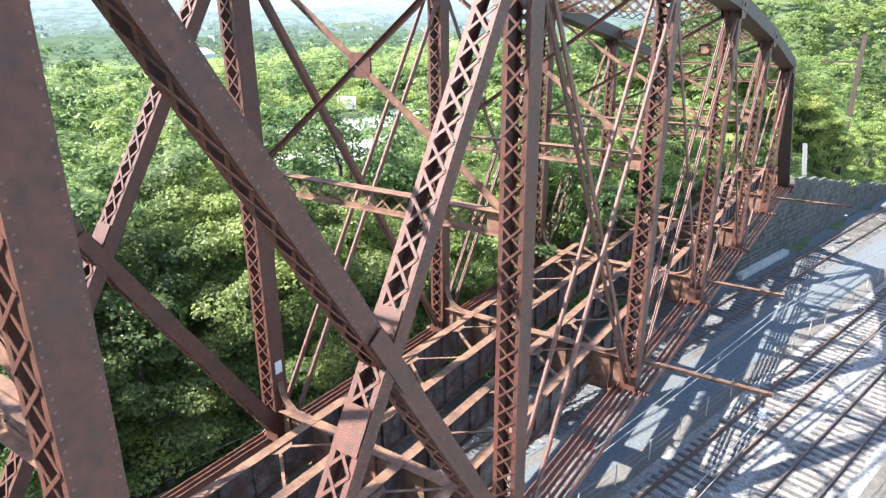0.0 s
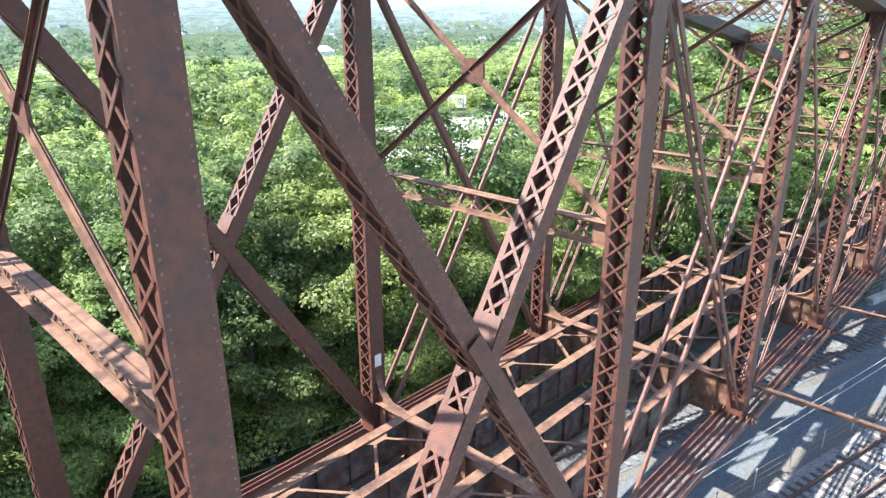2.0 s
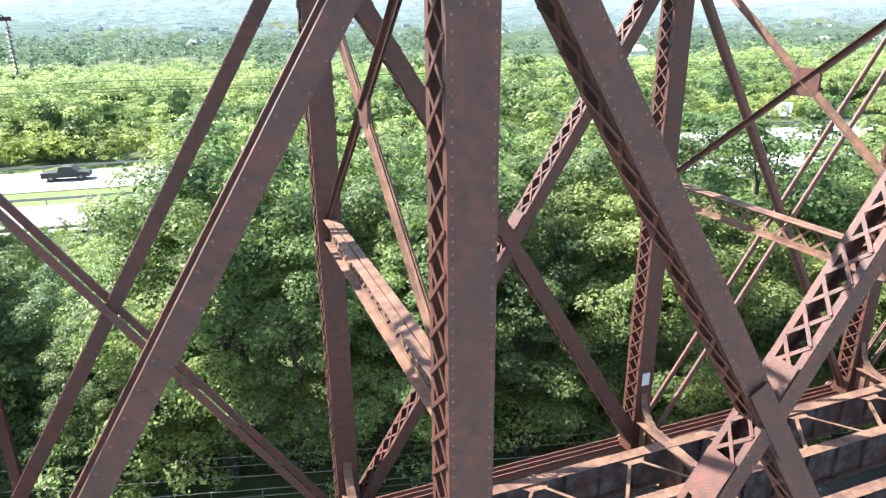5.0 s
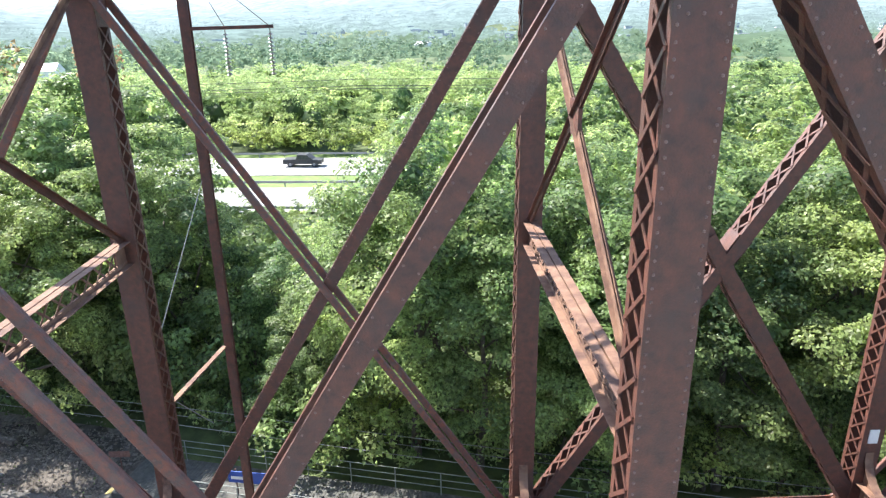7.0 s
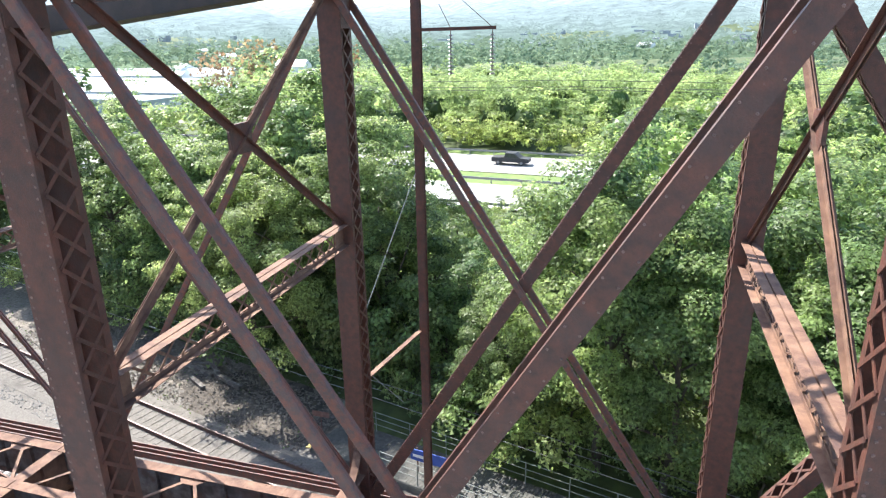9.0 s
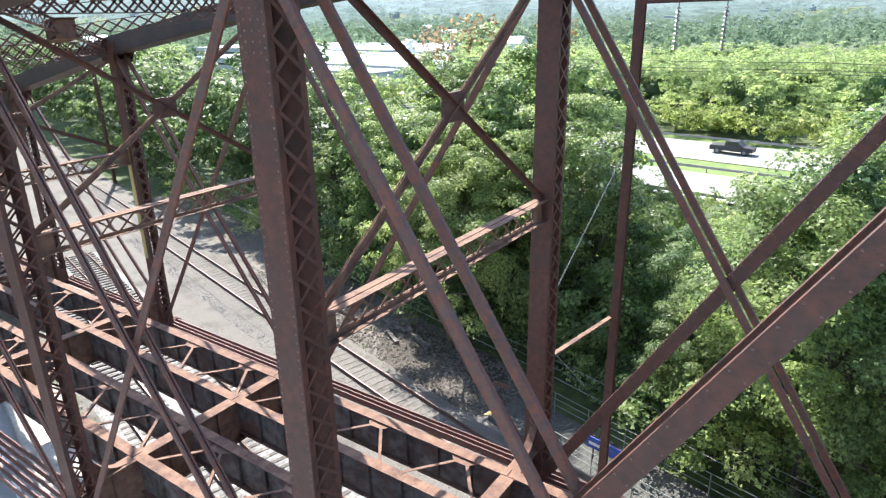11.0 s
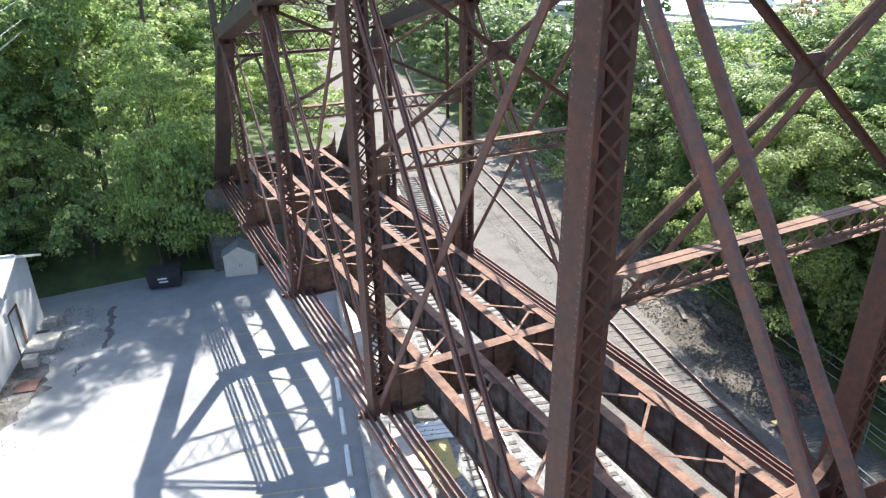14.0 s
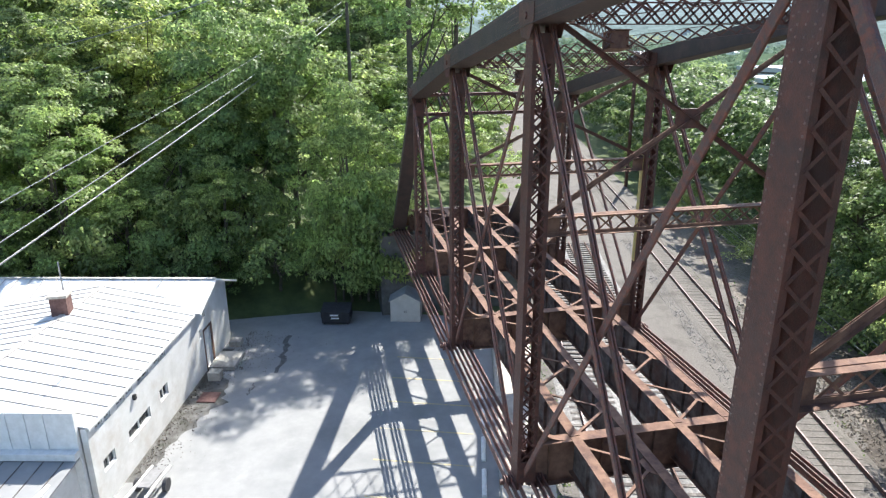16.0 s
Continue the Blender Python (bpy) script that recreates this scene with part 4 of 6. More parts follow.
def crown_points(r, height, radius, clumps, per, low=0.2, clump=(0.17, 0.34), form=0.34, loose=0.32, lift=0.38):
    """Leaf places and directions of a crown: domed sprays of leaves over an uneven egg."""
    c = r.normal(size=(clumps, 3))
    c /= np.linalg.norm(c, axis=1)[:, None]
    c[:, 2] = np.where(c[:, 2] < -0.6, -c[:, 2], c[:, 2])
    rad = radius * r.uniform(0.55, 1.0, clumps) ** 0.6
    az = np.arctan2(c[:, 1], c[:, 0])
    lobes = 1 + 0.17 * np.sin(3 * az + r.uniform(0, 6)) + 0.1 * np.sin(5 * az + 6 * c[:, 2] + r.uniform(0, 6))
    mid = height * (0.5 + low / 2)
    hz = height * (1 - low) / 2
    centre = np.stack([c[:, 0] * rad * lobes, c[:, 1] * rad * lobes, mid + c[:, 2] * hz * 0.92 * rad / radius * lobes], 1)
    size = radius * r.uniform(*clump, clumps)
    k = np.repeat(np.arange(clumps), per)
    d = r.normal(size=(len(k), 3))
    d /= np.linalg.norm(d, axis=1)[:, None]
    d[:, 2] = np.where((d[:, 2] < 0) & (r.uniform(size=len(k)) < 0.72), -d[:, 2], d[:, 2])
    f = r.uniform(0.3, 1, len(k)) ** 0.5
    p = centre[k] + d * (f * size[k])[:, None] * np.array((1.2, 1.2, 0.68))
    core = p - np.array((0, 0, mid))
    core /= np.linalg.norm(core, axis=1)[:, None] + 1e-6
    out = d * (0.75 - form * 0.5) + core * form + np.array((0, 0, lift)) + r.normal(size=d.shape) * loose
    out /= np.linalg.norm(out, axis=1)[:, None]
    return p, out, centre


def trunk_mesh(r, height, radius, centres, limbs=9):
    m = Mesh()
    a = V3((0, 0, -0.4))
    rad = height * 0.016 + 0.05
    for i in range(5):
        b = a + V3((r.normal(0, 0.12), r.normal(0, 0.12), height * 0.15))
        m.tube(a, b, rad, rad * 0.82, 7, False)
        a, rad = b, rad * 0.82
        for _ in range(limbs // 4):
            if i > 0:
                c = centres[r.integers(len(centres))]
                mid = (b + c) / 2 + V3((0, 0, -0.25))
                m.tube(b, mid, rad * 0.55, rad * 0.35, 5, False)
                m.tube(mid, c, rad * 0.35, rad * 0.1, 5, False)
    return m


def tree_kind(seed, height, radius, clumps, per, leaf, mat, low=0.2, clump=(0.15, 0.3)):
    r = np.random.default_rng(seed)
    p, o, c = crown_points(r, height, radius, clumps, per, low, clump)
    return leaf_mesh("crown", p, o, leaf, r, mat), trunk_mesh(r, height, radius, c).mesh("trunk", M_BARK, True)


KINDS = ((14, 4.6, M_LEAF), (13, 4.2, M_LEAF2), (15, 5.0, M_LEAF3), (12.5, 4.4, M_LEAF))
NEAR = [tree_kind(11 + i, h, rr, 130, 330, 0.08, (M_LEAF, M_LEAF3, M_LEAF, M_LEAF)[i], 0.08, (0.12, 0.23)) for i, (h, rr, m) in enumerate(KINDS)]
MID = [tree_kind(31 + i, h, rr, 90, 190, 0.108, m, 0.02, (0.12, 0.24)) for i, (h, rr, m) in enumerate(KINDS)]
BACK = [tree_kind(41 + i, h, rr, 40, 60, 0.22, m, 0.02, (0.14, 0.27)) for i, (h, rr, m) in enumerate(KINDS)]
DEEP = [tree_kind(46 + i, h, rr, 40, 50, 0.26, M_LEAF3, 0.0, (0.14, 0.27)) for i, (h, rr) in enumerate(((14, 5), (15, 5.4)))]
TALL = [tree_kind(71, 27, 4.6, 66, 150, 0.125, M_LEAF, 0.5, (0.14, 0.28))]
BUSH = [tree_kind(61 + i, 3.4, 2.6, 34, 90, 0.085, m, -0.1) for i, m in enumerate((M_LEAF, M_LEAF3, M_LEAF, M_LEAF2))]
LABEL = {"leaf": "leafy green broadleaf tree in full summer crown", "leaf_yellowish": "bright yellow-green broadleaf tree in the sun", "leaf_deep": "deep green broadleaf tree with dense crown"}


GROVE = {}


def plant(kinds, x, y, scale, turn, i, group, squash=1.0):
    crown, trunk = kinds[i % len(kinds)]
    if kinds is BACK or kinds is DEEP:
        GROVE.setdefault(crown.materials[0].name, []).append((crown, Matrix.LocRotScale(Vector((x, y, float(ground_z(x, y)))), Matrix.Rotation(turn, 3, "Z"), Vector((scale, scale, scale * squash)))))
        return
    t = thing("tree", LABEL[crown.materials[0].name], "tree", group, at=(x, y, float(ground_z(x, y))))
    t.rotation_euler = (0, 0, turn)
    t.scale = (scale, scale, scale * squash)
    part("crown", crown, None, t)
    part("trunk", trunk, None, t)
    return t


def gap_low(x, y):
    """Where the highway shows between the trees."""
    s = (x + 2.4) / (y + 5.9)
    return -0.4 < s < 0.04 and y > 27 or -0.36 < s < -0.115 or (0.78 < s < 1.45 and y > 18)


count = 0
# the wood beside the far truss
for i in range(-5, 17):
    for j in range(0, 9):
        u, n = -16 + i * 5.2 + rng.uniform(-1.6, 1.6), 21.5 + j * 5.4 + rng.uniform(-1.6, 1.6)
        x, y, _ = un(u, n)
        if y > 62 - 0.1 * x or (x < -24 and n < 24) or x < -45:
            continue
        d = math.hypot(x + 2.4, y + 5.9)
        h = rng.uniform(0.85, 1.1)
        if gap_low(x, y):
            h *= max(0.18, min(0.6, (18.6 - (0.241 if x < 10 else 0.195) * d) / 14))
        plant(NEAR if d < 25 else MID if d < 44 else BACK, x, y, h, rng.uniform(0, 6.28), count, "trees of the wood beside the bridge")
        count += 1
# tall row right behind the platform
for i in range(13):
    u, n = -13 + i * 4.6 + rng.uniform(-1, 1), 18.2 + rng.uniform(-0.5, 1.0)
    x, y, _ = un(u, n)
    plant(NEAR if x < 26 else MID, x, y, (0.66 if gap_low(x, y) else 0.9) * rng.uniform(0.92, 1.1), rng.uniform(0, 6.28), count, "trees of the wood beside the bridge")
    count += 1
# tall trees beside the yard
for i in range(8):
    u, n = -24 - i * 4.6 + rng.uniform(-1, 1), 20.3 + rng.uniform(0, 2.2)
    x, y, _ = un(u, n)
    if not gap_low(x, y):
        plant(NEAR if x > -32 else MID, x, y, rng.uniform(0.95, 1.08), rng.uniform(0, 6.28), 3 * (count % 2) if x > -38 else 2, "tall trees beside the yard")
        count += 1
for x, y, s in ((-24.5, 31, 1.25), (-28.5, 33, 1.2), (-21.5, 36, 1.22)):
    tr = plant(MID, x, y, s, x, 0, "tall trees beside the yard")
    tr_ = np.random.default_rng(int(-x))
    p = np.clip(tr_.normal(size=(260, 3)), -1.5, 1.5) * np.array((0.7, 0.5, 0.55)) + np.array((tr_.uniform(-1, 1), tr_.uniform(-1, 1), 14.2))
    o = tr_.normal(size=p.shape)
    tagged(part("withered_top", leaf_mesh("withered_top", p, o / np.linalg.norm(o, axis=1)[:, None], 0.1, tr_, M_BROWNLEAF), None, tr), "reddish brown withered leaves", kind="stuff")
# trees along the track beyond the left end
for i in range(26):
    for j in range(2):
        u, n = -58 - i * 5.2 + rng.uniform(-1, 1), 19.5 + rng.uniform(0, 2) + j * 6
        x, y, _ = un(u, n)
        plant(DEEP, x, y, rng.uniform(0.85, 1.1), rng.uniform(0, 6.28), count, "trees along the track")
        count += 1
# the hill behind the lot
for i in range(21):
    for j in range(16):
        x, y = -51 - j * 6.2 + rng.uniform(-1.6, 1.6), -66 + i * 5.4 + rng.uniform(-1.6, 1.6)
        n = -x * UY + y * UX
        if n > -2.5 or (x < -112 and y < -8) or (x > -50 and -1.5 < y < W + 2) or (y > -8 and x > -56):
            continue
        if y > -8:
            s = rng.uniform(0.6, 0.8) if x > -95 else rng.uniform(1.0, 1.2)
        elif x > -56:
            s = rng.uniform(0.62, 0.78) if y > -21 else rng.uniform(0.85, 1.05)
        else:
            s = rng.uniform(1.0, 1.3)
        turn = rng.uniform(0, 6.28)
        if x < -63 or y < -6:
            plant(MID if x > -66 else BACK, x, y, s, turn, (1, 3, 1, 0, 1, 2)[count % 6], "trees on the hill behind the lot")
        count += 1
# the bank at the other end
for i in range(9):
    for j in range(6):
        u, n = 58 + i * 6.5 + rng.uniform(-2, 2), 17.6 + j * 6 + rng.uniform(-1, 1)
        x, y, _ = un(u, n)
        plant(BACK if i > 4 or j > 2 else MID, x, y, rng.uniform(0.75, 1.0) if j else rng.uniform(0.5, 0.75), rng.uniform(0, 6.28), 1 if j == 0 else count, "trees on the bank behind the stone wall")
        count += 1
for i in range(10):
    for j in range(5):
        u, n = 118 + i * 9 + rng.uniform(-2, 2), 14 + j * 9 + rng.uniform(-2, 2)
        x, y, _ = un(u, n)
        plant(BACK, x, y, rng.uniform(0.9, 1.2), rng.uniform(0, 6.28), count, "trees on the bank behind the stone wall")
        count += 1


def bush(x, y, scale, i, group, squash=1.0):
    crown, trunk = BUSH[i % len(BUSH)]
    t = thing("bush", "dense leafy green bush at the wood's edge", "bush", group, at=(x, y, float(ground_z(x, y))))
    t.rotation_euler = (0, 0, i * 1.7)
    t.scale = (scale, scale, scale * squash)
    part("crown", crown, None, t)
    part("trunk", trunk, None, t)


for i in range(40):
    u, n = -17 + i * 2.0 + rng.uniform(-1, 1), 18.2 + rng.uniform(-0.8, 1.6)
    x, y, _ = un(u, n)
    bush(x, y, rng.uniform(0.7, 1.25), i, "bushes beside the platform")
for i in range(30):
    x, y = -48.5 - rng.uniform(0, 3), -44 + i * 1.5 + rng.uniform(-0.5, 0.5)
    bush(x, y, rng.uniform(0.8, 1.5), 2 * i, "bushes behind the lot", rng.uniform(1.0, 1.7))
for i in range(9):
    x, y = -47.7 + rng.uniform(-0.4, 0.4), -4.4 + i * 0.6
    bush(x, y, rng.uniform(0.9, 1.3), 3, "bushes at the bridge end", rng.uniform(1.6, 2.3))
for x, y, s, q in ((-49.0, -3.2, 0.8, 1.35), (-55.5, -7.2, 1.05, 1.35), (-58.0, -11.5, 1.2, 1.2), (-54.0, -15.5, 0.8, 1.0)):
    plant(MID, x, y, s, x * 2, 1 if y > -4 else 0, "trees on the hill behind the lot", q)
plant(TALL, -53.5, 2.0, 1.0, 0.6, 0, "tall trees at the bridge end")
plant(NEAR, -21.8, 22.6, 0.86, 0.7, 0, "tall trees beside the yard", 1.1)
plant(TALL, -55.0, 6.5, 0.95, 2.6, 0, "tall trees at the bridge end")
for i in range(18):
    u, n = -44 + i * 1.6, 19.2 + rng.uniform(0, 2.2)
    x, y, _ = un(u, n)
    bush(x, y, rng.uniform(1.0, 1.5), i % 2, "bushes along the track", rng.uniform(1.0, 1.6))
for i in range(16):
    u, n = -40 - i * 4.5, 17.5 + rng.uniform(0, 2)
    x, y, _ = un(u, n)
    bush(x, y, rng.uniform(0.6, 1.2), i, "bushes along the track")
plant(MID, 71.7, -2.0, 0.62, 1.0, 1, "trees on the bank behind the stone wall")
for i in range(34):
    u, n = 55.5 + i * 1.5, 15.2 + rng.uniform(0, 2.2)
    x, y, _ = un(u, n)
    bush(x, y, rng.uniform(0.35, 0.75), 2 if i % 3 else 0, "bushes on the bank behind the stone wall")


# woods further back, joined by leaf colour
for mat in (M_LEAF, M_LEAF2, M_LEAF3):
    vs = []
    for crown, mw in GROVE.get(mat.name, []):
        co = np.empty(len(crown.vertices) * 3)
        crown.vertices.foreach_get("co", co)
        mm = np.array(mw)
        vs.append(co.reshape(-1, 3) @ mm[:3, :3].T + mm[:3, 3])
    vs = np.concatenate(vs)
    n = len(vs) // 3
    me = bpy.data.meshes.new("grove")
    me.vertices.add(3 * n)
    me.vertices.foreach_set("co", vs.ravel())
    me.loops.add(3 * n)
    me.loops.foreach_set("vertex_index", np.arange(3 * n, dtype=np.int32))
    me.polygons.add(n)
    me.polygons.foreach_set("loop_start", np.arange(0, 3 * n, 3, dtype=np.int32))
    me.polygons.foreach_set("loop_total", np.full(n, 3, dtype=np.int32))
    me.materials.append(mat)
    me.update(calc_edges=True)
    tagged(new("grove", me), "dense green woods on the slopes round the bridge", "woods", kind="stuff")


br = np.random.default_rng(88)
bp = np.stack([un(br.uniform(-48, -20.5), br.uniform(12.8, 18.5), G + br.uniform(0.0, 0.03)) for _ in range(2200)])
bo = br.normal(size=bp.shape) * np.array((1, 1, 0.6))
bo /= np.linalg.norm(bo, axis=1)[:, None]
tagged(new("dry_brush", leaf_mesh("dry_brush", bp, bo, 0.045, br, M_DEAD)), "dry grey-brown brush and dead leaves beside the track", "brush", kind="stuff")


def loose_stones(name, count, u0, u1, n0, n1, size, mat, label):
    """Scattered eight-faced stones half sunk in the yard."""
    r = np.random.default_rng(count)
    m = Mesh()
    for _ in range(count):
        c = un(r.uniform(u0, u1), r.uniform(n0, n1), G - 0.01)
        a, d = r.uniform(*size), r.uniform(0, 1.57)
        q = [c + V3((math.cos(d + i * 1.571) * a * r.uniform(0.6, 1.2), math.sin(d + i * 1.571) * a * r.uniform(0.6, 1.2), 0)) for i in range(4)]
        q.append(c + V3((r.normal(0, a * 0.2), r.normal(0, a * 0.2), a * r.uniform(0.4, 0.9))))
        m.add(q, [(i, (i + 1) % 4, 4) for i in range(4)])
    tagged(part(name, m, mat), label, "gravel", kind="stuff")


loose_stones("loose_gravel", 9000, -62, 2, 8.2, 12.4, (0.03, 0.075), M_BALLAST, "loose pale gravel scattered beside the track")
loose_stones("coarse_stones", 5200, -46, -20.5, 12.4, 17.2, (0.04, 0.13), M_SCREE, "coarse brown stones and clods beside the track")
bp = np.stack([un(br.uniform(-95, -20.5), 12.2 + br.exponential(2.0), G + br.uniform(0.0, 0.2)) for _ in range(500)] + [un(br.uniform(-40, 10), -2.0 + br.normal(0, 0.25), G + br.uniform(0, 0.25)) for _ in range(1500)])
bo = br.normal(size=bp.shape)
bo /= np.linalg.norm(bo, axis=1)[:, None]
tagged(new("weeds", leaf_mesh("weeds", bp, bo, 0.06, br, M_LEAF3)), "low green weeds beside the tracks", "weeds", kind="stuff")


def far_wood(name, n, dist, spread, size, leaf, clumps, per, mat, label, seed, ok, inner=True):
    """Crowns of a far wood, joined: heaps of leaf clumps with uneven tops."""
    r = np.random.default_rng(seed)
    pts, nr = [], []
    kinds = [crown_points(r, 1.0, 0.42, clumps, per, 0.05, (0.2, 0.36), 0.7, 0.2, 0.3)[:2] for _ in range(7)]
    made, places = 0, []
    while made < n:
        a, d = r.uniform(*spread), math.sqrt(r.uniform(dist[0] ** 2, dist[1] ** 2))
        x, y = d * math.cos(a), d * math.sin(a)
        if not ok(x, y):
            continue
        made += 1
        s = size * r.uniform(0.6, 1.3)
        p, o = kinds[r.integers(7)]
        pts.append(np.array((x, y, float(ground_z(x, y)))) + p * s * np.array((r.choice((-1, 1)), r.choice((-1, 1)), 1)))
        nr.append(o)
        places.append((x, y, float(ground_z(x, y)), s))
    wood = tagged(new(name, leaf_mesh(name, np.concatenate(pts), np.concatenate(nr), leaf, r, mat)), label, "woods", kind="stuff")
    if not inner:
        return
    # dark solid cores added to stand in for shade inside the crowns
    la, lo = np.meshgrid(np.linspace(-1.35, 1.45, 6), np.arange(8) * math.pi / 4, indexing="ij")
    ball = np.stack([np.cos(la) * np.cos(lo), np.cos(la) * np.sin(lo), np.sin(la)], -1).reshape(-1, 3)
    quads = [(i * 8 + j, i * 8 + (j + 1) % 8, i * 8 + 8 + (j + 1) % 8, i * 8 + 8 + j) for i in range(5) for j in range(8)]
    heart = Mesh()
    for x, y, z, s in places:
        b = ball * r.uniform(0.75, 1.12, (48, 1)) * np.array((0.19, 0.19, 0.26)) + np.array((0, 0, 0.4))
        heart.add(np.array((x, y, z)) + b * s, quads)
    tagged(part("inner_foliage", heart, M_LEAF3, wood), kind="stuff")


def warehouse_view(x, y):
    return -1.5 < (x + 2.4) / (y + 5.9) < -0.66 and y < 250


off_road = lambda x, y: y > highway_y(x) + 15.5 and not (warehouse_view(x, y) and y > 112)
far_wood("roadside_woods", 230, (84, 150), (0.45, 2.4), 5.0, 0.17, 16, 26, M_LEAF2, "bright bushes and young trees beyond the highway", 50, lambda x, y: highway_y(x) + 9.5 < y < highway_y(x) + 15, False)
far_wood("near_woods", 460, (92, 180), (0.3, 2.6), 9.5, 0.25, 22, 40, M_FAR, "sunlit green woods right beyond the highway", 54, off_road)
far_wood("far_woods", 900, (175, 340), (0.2, 2.65), 11.5, 0.42, 14, 20, M_FAR, "sunlit green woods beyond the highway", 51, off_road)
far_wood("distant_woods", 1900, (320, 950), (0.1, 2.9), 15.0, 0.9, 10, 10, M_FARD, "distant dark green woods in the valley, tinted bluish for haze", 52, lambda x, y: y > 110 and not warehouse_view(x, y), False)
# far land: rings of rolling wooded ground that pale with distance
bm_ = Mesh()
aa, dd = np.linspace(-0.15, 3.3, 150), np.array([620, 700, 800, 920, 1060, 1240, 1480, 1780, 2150, 2600, 3050, 3500, 3900])
rows = []
for i, d in enumerate(dd):
    for a in aa:
        x, y = d * math.cos(a), d * math.sin(a)
        bump = noise.noise(Vector((x * 0.004, y * 0.004, 3.0))) * d * 0.02 + noise.noise(Vector((x * 0.012, y * 0.012, 7.0))) * d * 0.008
        rows.append((x, y, float(ground_z(x, y)) + (6 + 0.03 * max(0, d - 1700) if i else -12) + bump))
k = len(aa)
bm_.add(rows, [(i * k + j, (i + 1) * k + j, (i + 1) * k + j + 1, i * k + j + 1) for i in range(len(dd) - 1) for j in range(k - 1)])
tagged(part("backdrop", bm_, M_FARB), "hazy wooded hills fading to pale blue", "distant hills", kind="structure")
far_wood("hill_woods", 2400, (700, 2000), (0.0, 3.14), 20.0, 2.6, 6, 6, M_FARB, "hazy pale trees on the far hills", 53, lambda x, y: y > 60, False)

# pale roofs of a distant town
r = np.random.default_rng(91)
dt = Mesh()
for i in range(240):
    a, d = r.uniform(0.5, 2.75), r.uniform(950, 1500)
    x, y, s = d * math.cos(a), d * math.sin(a), r.uniform(4, 13)
    z = float(ground_z(x, y))
    dt.box(x - s, x + s, y - s * 0.6, y + s * 0.6, z - 5, z + r.uniform(8, 12))
tagged(part("distant_town", dt, M_TOWN), "buildings of a distant town, tinted pale for haze", "town", kind="stuff")

# ---------------------------------------------------------------- fittings on the bridge
def outrigger(k, y_end, discs):
    t = thing("outrigger_arm", "rusty angle-iron arm carrying a line insulator", "bracket arm", "line arms on the bridge")
    x = k * L
    b = Mesh()
    prism(b, (x + 0.35, -0.3, 1.08), (x + 0.35, y_end, 1.12), (0, 0, 1), [(0, -0.09), (0, 0.09), (-0.02, 0.09), (-0.02, 0.012), (-0.14, 0.012), (-0.14, -0.012), (-0.02, -0.012), (-0.02, -0.09)])
    part("arm", b, M_RUST, t)
    i = Mesh()
    z = 1.0
    i.tube((x + 0.35, y_end + 0.2, z), (x + 0.35, y_end + 0.2, z - 0.5), 0.012, n=6)
    part("hook", i, M_STEEL, t)
    for j in range(discs):
        c = Mesh()
        zz = z - 0.5 - j * 0.13
        c.tube((x + 0.35, y_end + 0.2, zz), (x + 0.35, y_end + 0.2, zz - 0.05), 0.04, 0.13, 14)
        c.tube((x + 0.35, y_end + 0.2, zz - 0.051), (x + 0.35, y_end + 0.2, zz - 0.1), 0.13, 0.05, 14)
        part("insulator_disc", c, M_CERAMIC, t, "white ceramic disc")


outrigger(2, -4.5, 3)
outrigger(3, -3.6, 1)
outrigger(5, -5.0, 1)


def sweep(ms, pts, r, n=5):
    """A round wire or pipe in one piece along points."""
    pts = [V3(p) for p in pts]
    vs = []
    for i, p in enumerate(pts):
        u = pts[min(i + 1, len(pts) - 1)] - pts[max(i - 1, 0)]
        u /= np.linalg.norm(u)
        s = np.cross(u, (0, 0, 1) if abs(u[2]) < 0.95 else (1, 0, 0))
        s /= np.linalg.norm(s)
        w = np.cross(u, s)
        vs += [p + (s * math.cos(2 * math.pi * j / n) + w * math.sin(2 * math.pi * j / n)) * r for j in range(n)]
    ms.add(vs, [(i * n + j, i * n + (j + 1) % n, (i + 1) * n + (j + 1) % n, (i + 1) * n + j) for i in range(len(pts) - 1) for j in range(n)])


def cable(name, pts, r, mat, label, sag=0.0):
    """A wire through points, sagging a little between them."""
    m = Mesh()
    way = []
    for a, b in zip(pts, pts[1:]):
        a, b = V3(a), V3(b)
        way += [a + (b - a) * f - V3((0, 0, 4 * sag * f * (1 - f))) for f in np.linspace(0, 1, 13)[(1 if way else 0):]]
    sweep(m, way, r)
    return tagged(part(name, m, mat), label, "cable", "line wires")


for dy in (0.0, -0.25):
    cable("line_wire", [(7.0, -2.2 + dy, 0.55), (17.9, -4.3 + dy, 0.5), (29, -7.45 + dy, 0.5), (70, -18.5 + dy, 0.7)], 0.016, M_WIRE, "pale overhead line wire above the tracks", 0.03)
    cable("line_wire", [(13.5, -0.55 + dy, 0.5), (27.2, -3.4 + dy, 0.5), (40.2, -7.2 + dy, 0.5), (85, -19.5 + dy, 0.7)], 0.016, M_WIRE, "pale overhead line wire above the tracks", 0.03)
t = thing("wire_fence", "low wire fence on thin pale posts between the tracks", "fence")
for u in np.arange(17, 74, 2.6):
    m = Mesh()
    m.tube(un(u, 5.8, G - 0.1), un(u, 5.8, G + 1.05), 0.028, n=6)
    part("post", m, M_CONC, t)
for h in (0.3, 0.65, 1.0):
    m = Mesh()
    sweep(m, [un(u, 5.8, G + h) for u in np.arange(17, 74, 2.6)], 0.008, 4)
    part("wire", m, M_WIRE, t)
